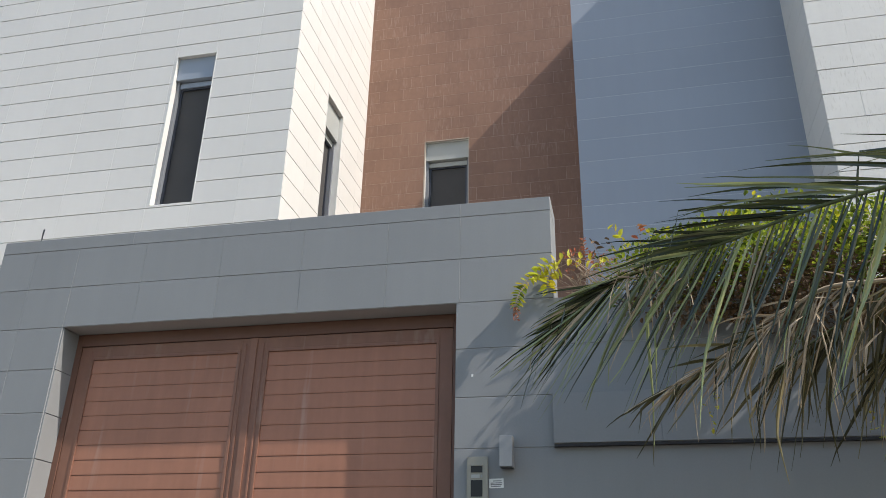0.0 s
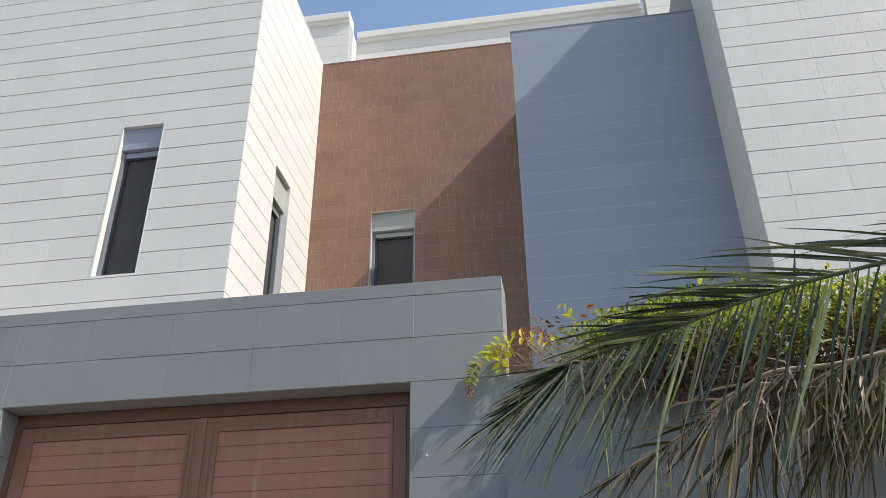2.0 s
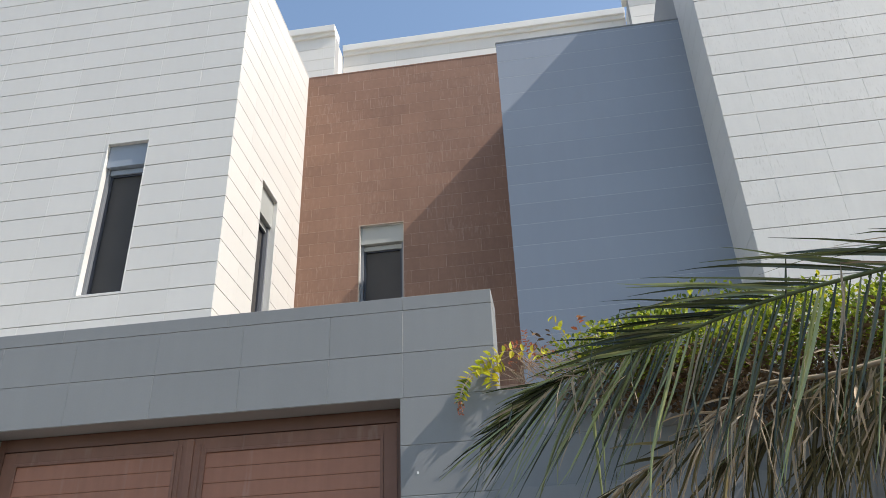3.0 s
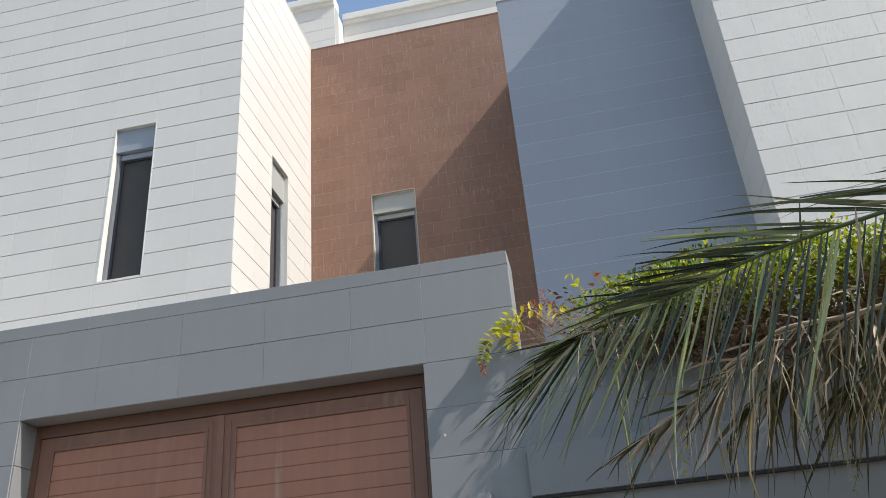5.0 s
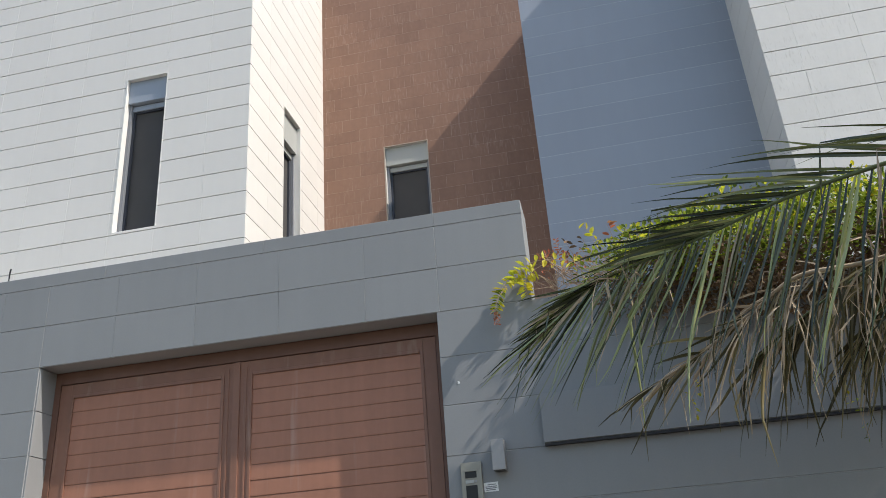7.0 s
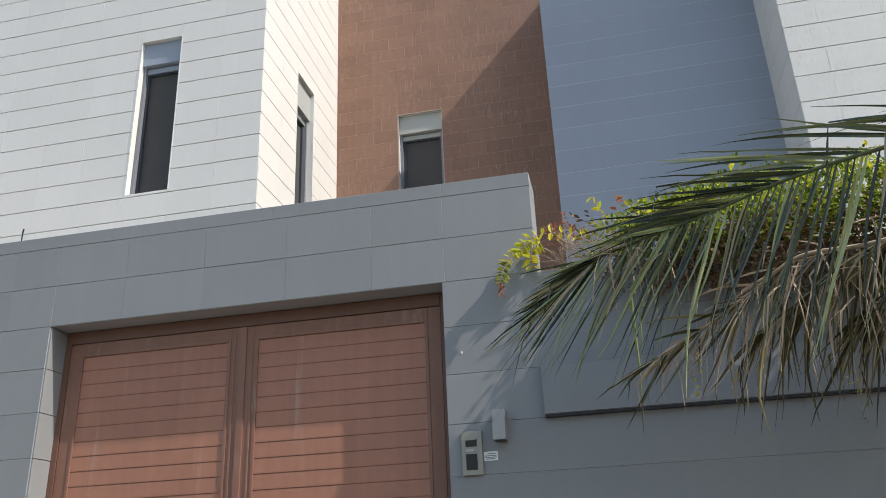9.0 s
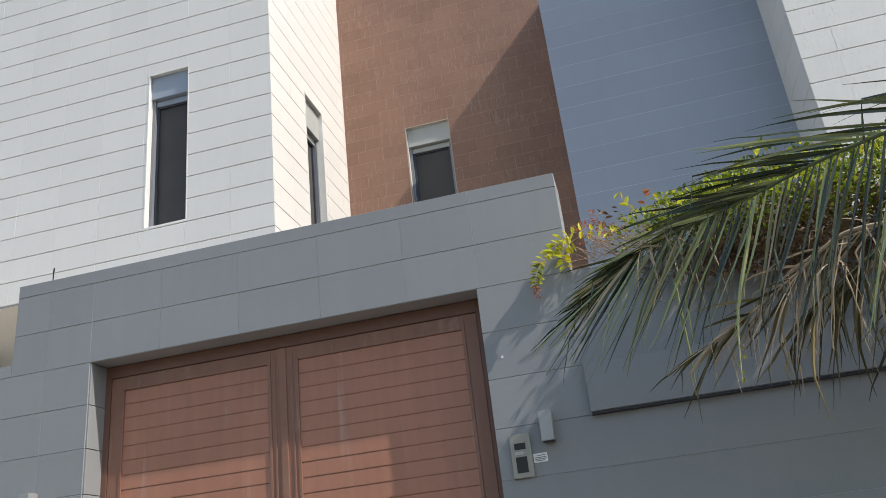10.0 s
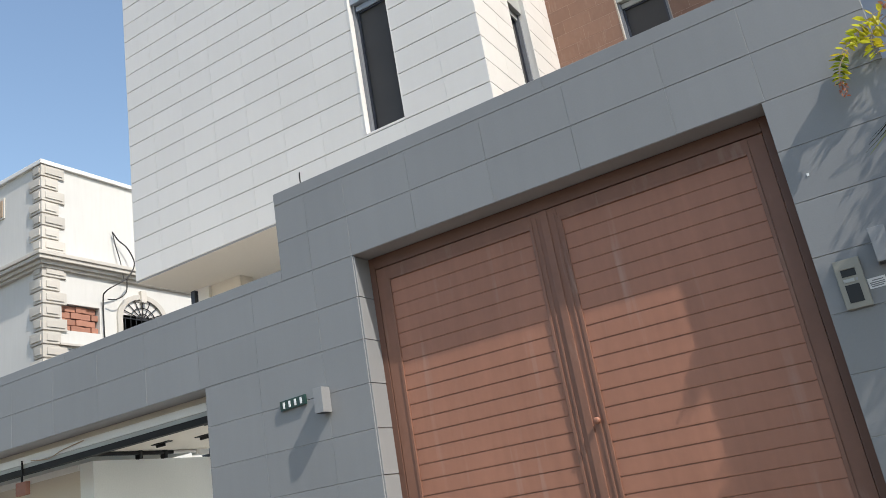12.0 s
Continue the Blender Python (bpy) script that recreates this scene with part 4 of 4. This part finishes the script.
box(bm, NX - 8, NX - 0.3, 20.7, 21.0, 0, 11.9)
box(bm, NX - 8, NX - 7.7, NY + 0.3, 20.7, 0, 11.9)
bmesh.ops.remove_doubles(bm, verts=bm.verts, dist=1e-4)
body = part("wall", bm, M_NEIGH, nb)
part("roof", boxes((NX - 8.08, NX + 0.08, NY - 0.08, 21.1, 11.9, 12.02), bevel=0.02), M_REVEAL, nb, "white roof edge slab")
part("cornice", boxes((NX - 8, NX + 0.10, NY - 0.10, 21, 8.98, 9.06), (NX - 8, NX + 0.17, NY - 0.17, 21, 9.06, 9.16), (NX - 8, NX + 0.26, NY - 0.26, 21, 9.16, 9.26),
                      (NX - 8, NX + 0.30, NY - 0.30, 21, 9.26, 9.36), bevel=0.02), M_STONE, nb, "stepped cream stone cornice")
z, k = 4.2, 0
quoins = {}
while z < 11.8:
    if not 8.75 < z < 9.36:
        long = k % 2
        if long not in quoins:
            a = 0.62 if long else 0.44
            bm = boxes((-0.50 + (0.16 if long else 0), 0.05, -0.05, a, 0.02, 0.33), bevel=0.012)
            box(bm, 0.05, 0.075, 0.05, a - 0.08, 0.09, 0.26, bevel=0.008)
            box(bm, -0.42 + (0.16 if long else 0), -0.02, -0.075, -0.05, 0.09, 0.26, bevel=0.008)
            quoins[long] = finish(bm, "quoin", M_STONE)
        q = new("quoin", quoins[long])
        q.parent, q.location = nb, (NX, NY, z)
    z, k = z + 0.35, k + 1
clay = None
for r in range(4):
    for c in range(4):
        y0 = niche[0] + 0.02 + c * 0.3 - (0.15 if r % 2 else 0)
        a, b = max(y0, niche[0] + 0.01), min(y0 + 0.28, niche[1] - 0.01)
        if b - a > 0.03:
            q = part("clay_block", boxes((NX - 0.28, NX - 0.10 + 0.03 * ((r + c) % 2), a, b, niche[2] + 0.01 + r * 0.175, niche[2] + 0.165 + r * 0.175), bevel=0.01), M_CLAY, nb)
part("ledge", boxes((NX - 0.1, NX + 0.10, 12.4, 13.8, 7.0, 7.06), bevel=0.01), M_STONE, nb)
# arched window with a stone surround and iron grille
yc, zc, ro, ri = 15.0, 7.95, 0.86, 0.70
bm = bmesh.new()
loops = []
for rad, xx in ((ri, NX - 0.12), (ri, NX + 0.07), (ro, NX + 0.07), (ro, NX - 0.02)):
    loops.append([bm.verts.new((xx, yc + rad * math.cos(math.pi * t / 16), zc + rad * 0.85 * math.sin(math.pi * t / 16))) for t in range(17)])
for a, b in zip(loops, loops[1:]):
    for t in range(16):
        bm.faces.new((a[t], a[t + 1], b[t + 1], b[t]))
surround = part("window_surround", bm, M_STONE, nb, "arched cream stone window surround")
part("jamb", boxes((NX - 0.12, NX + 0.07, yc - ro, yc - ri, 5.6, zc), bevel=0.01), M_STONE, surround)
part("jamb", boxes((NX - 0.12, NX + 0.07, yc + ri, yc + ro, 5.6, zc), bevel=0.01), M_STONE, surround)
part("keystone", boxes((NX - 0.02, NX + 0.12, yc - 0.09, yc + 0.09, zc + 0.50, zc + 0.84), bevel=0.015), M_STONE, surround)
bm = bmesh.new()
fan = [bm.verts.new((NX - 0.02, yc + ri * math.cos(math.pi * t / 16), zc + ri * 0.85 * math.sin(math.pi * t / 16))) for t in range(17)]
low = [bm.verts.new((NX - 0.02, yc - ri, 5.6)), bm.verts.new((NX - 0.02, yc + ri, 5.6))]
bm.faces.new(fan + low)
glass = part("window_glass", bmesh.ops.solidify(bm, geom=bm.faces[:], thickness=0.02) and bm, M_SCREEN, surround)
bm = bmesh.new()
for t in range(9):
    a = math.pi * t / 8
    tube(bm, [(NX + 0.03, yc, zc), (NX + 0.03, yc + ri * math.cos(a), zc + ri * 0.85 * math.sin(a))], 0.014, 5)
for rad in (0.22, 0.42):
    tube(bm, [(NX + 0.03, yc + rad * math.cos(math.pi * t / 12), zc + rad * 0.85 * math.sin(math.pi * t / 12)) for t in range(13)], 0.014, 5)
tube(bm, [(NX + 0.03, yc - ri, zc), (NX + 0.03, yc + ri, zc)], 0.02, 5)
for k in range(7):
    y = yc - ri + 0.1 + k * 0.18
    tube(bm, [(NX + 0.03, y, 5.7), (NX + 0.03, y, zc)], 0.012, 5)
part("grille", bm, M_IRON, surround, "black wrought iron grille")
sidewin = part("side_window", boxes((NX - 2.1, NX - 1.62, NY - 0.03, NY + 0.02, 10.9, 11.5), bevel=0.01), M_STONE, nb)
part("shutter", boxes((NX - 2.04, NX - 1.68, NY - 0.04, NY - 0.028, 10.96, 11.44)), M_TWIG, sidewin)
cable = thing("loose_cable", pose(NX + 0.06, 0, 0), "loose black cable looping from the neighbour wall", "cable")
bm = bmesh.new()
tube(bm, curve_points([(0.02, 14.05, 10.40), (0.08, 14.2, 10.15), (0.15, 14.42, 9.95), (0.2, 14.60, 9.55), (0.25, 14.45, 9.2), (0.3, 14.15, 8.9), (0.2, 13.65, 8.55), (0.02, 13.68, 8.3), (-0.02, 13.72, 7.2)], 50), 0.020, 6)
part("strand", bm, M_CABLE, cable)
bm = bmesh.new()
tube(bm, curve_points([(0.02, 14.05, 10.40), (0.06, 14.12, 9.95), (0.10, 14.22, 9.5), (0.16, 14.26, 9.0)], 20), 0.014, 6)
part("strand", bm, M_CABLE, cable)
bm = bmesh.new()
tube(bm, curve_points([(0.24, 14.30, 9.0), (0.2, 14.28, 8.6), (0.18, 14.0, 8.38), (0.12, 13.75, 8.35)], 20), 0.016, 6)
part("strand", bm, M_CABLE, cable)

# ---- tiles, last ----
lay_tiles()
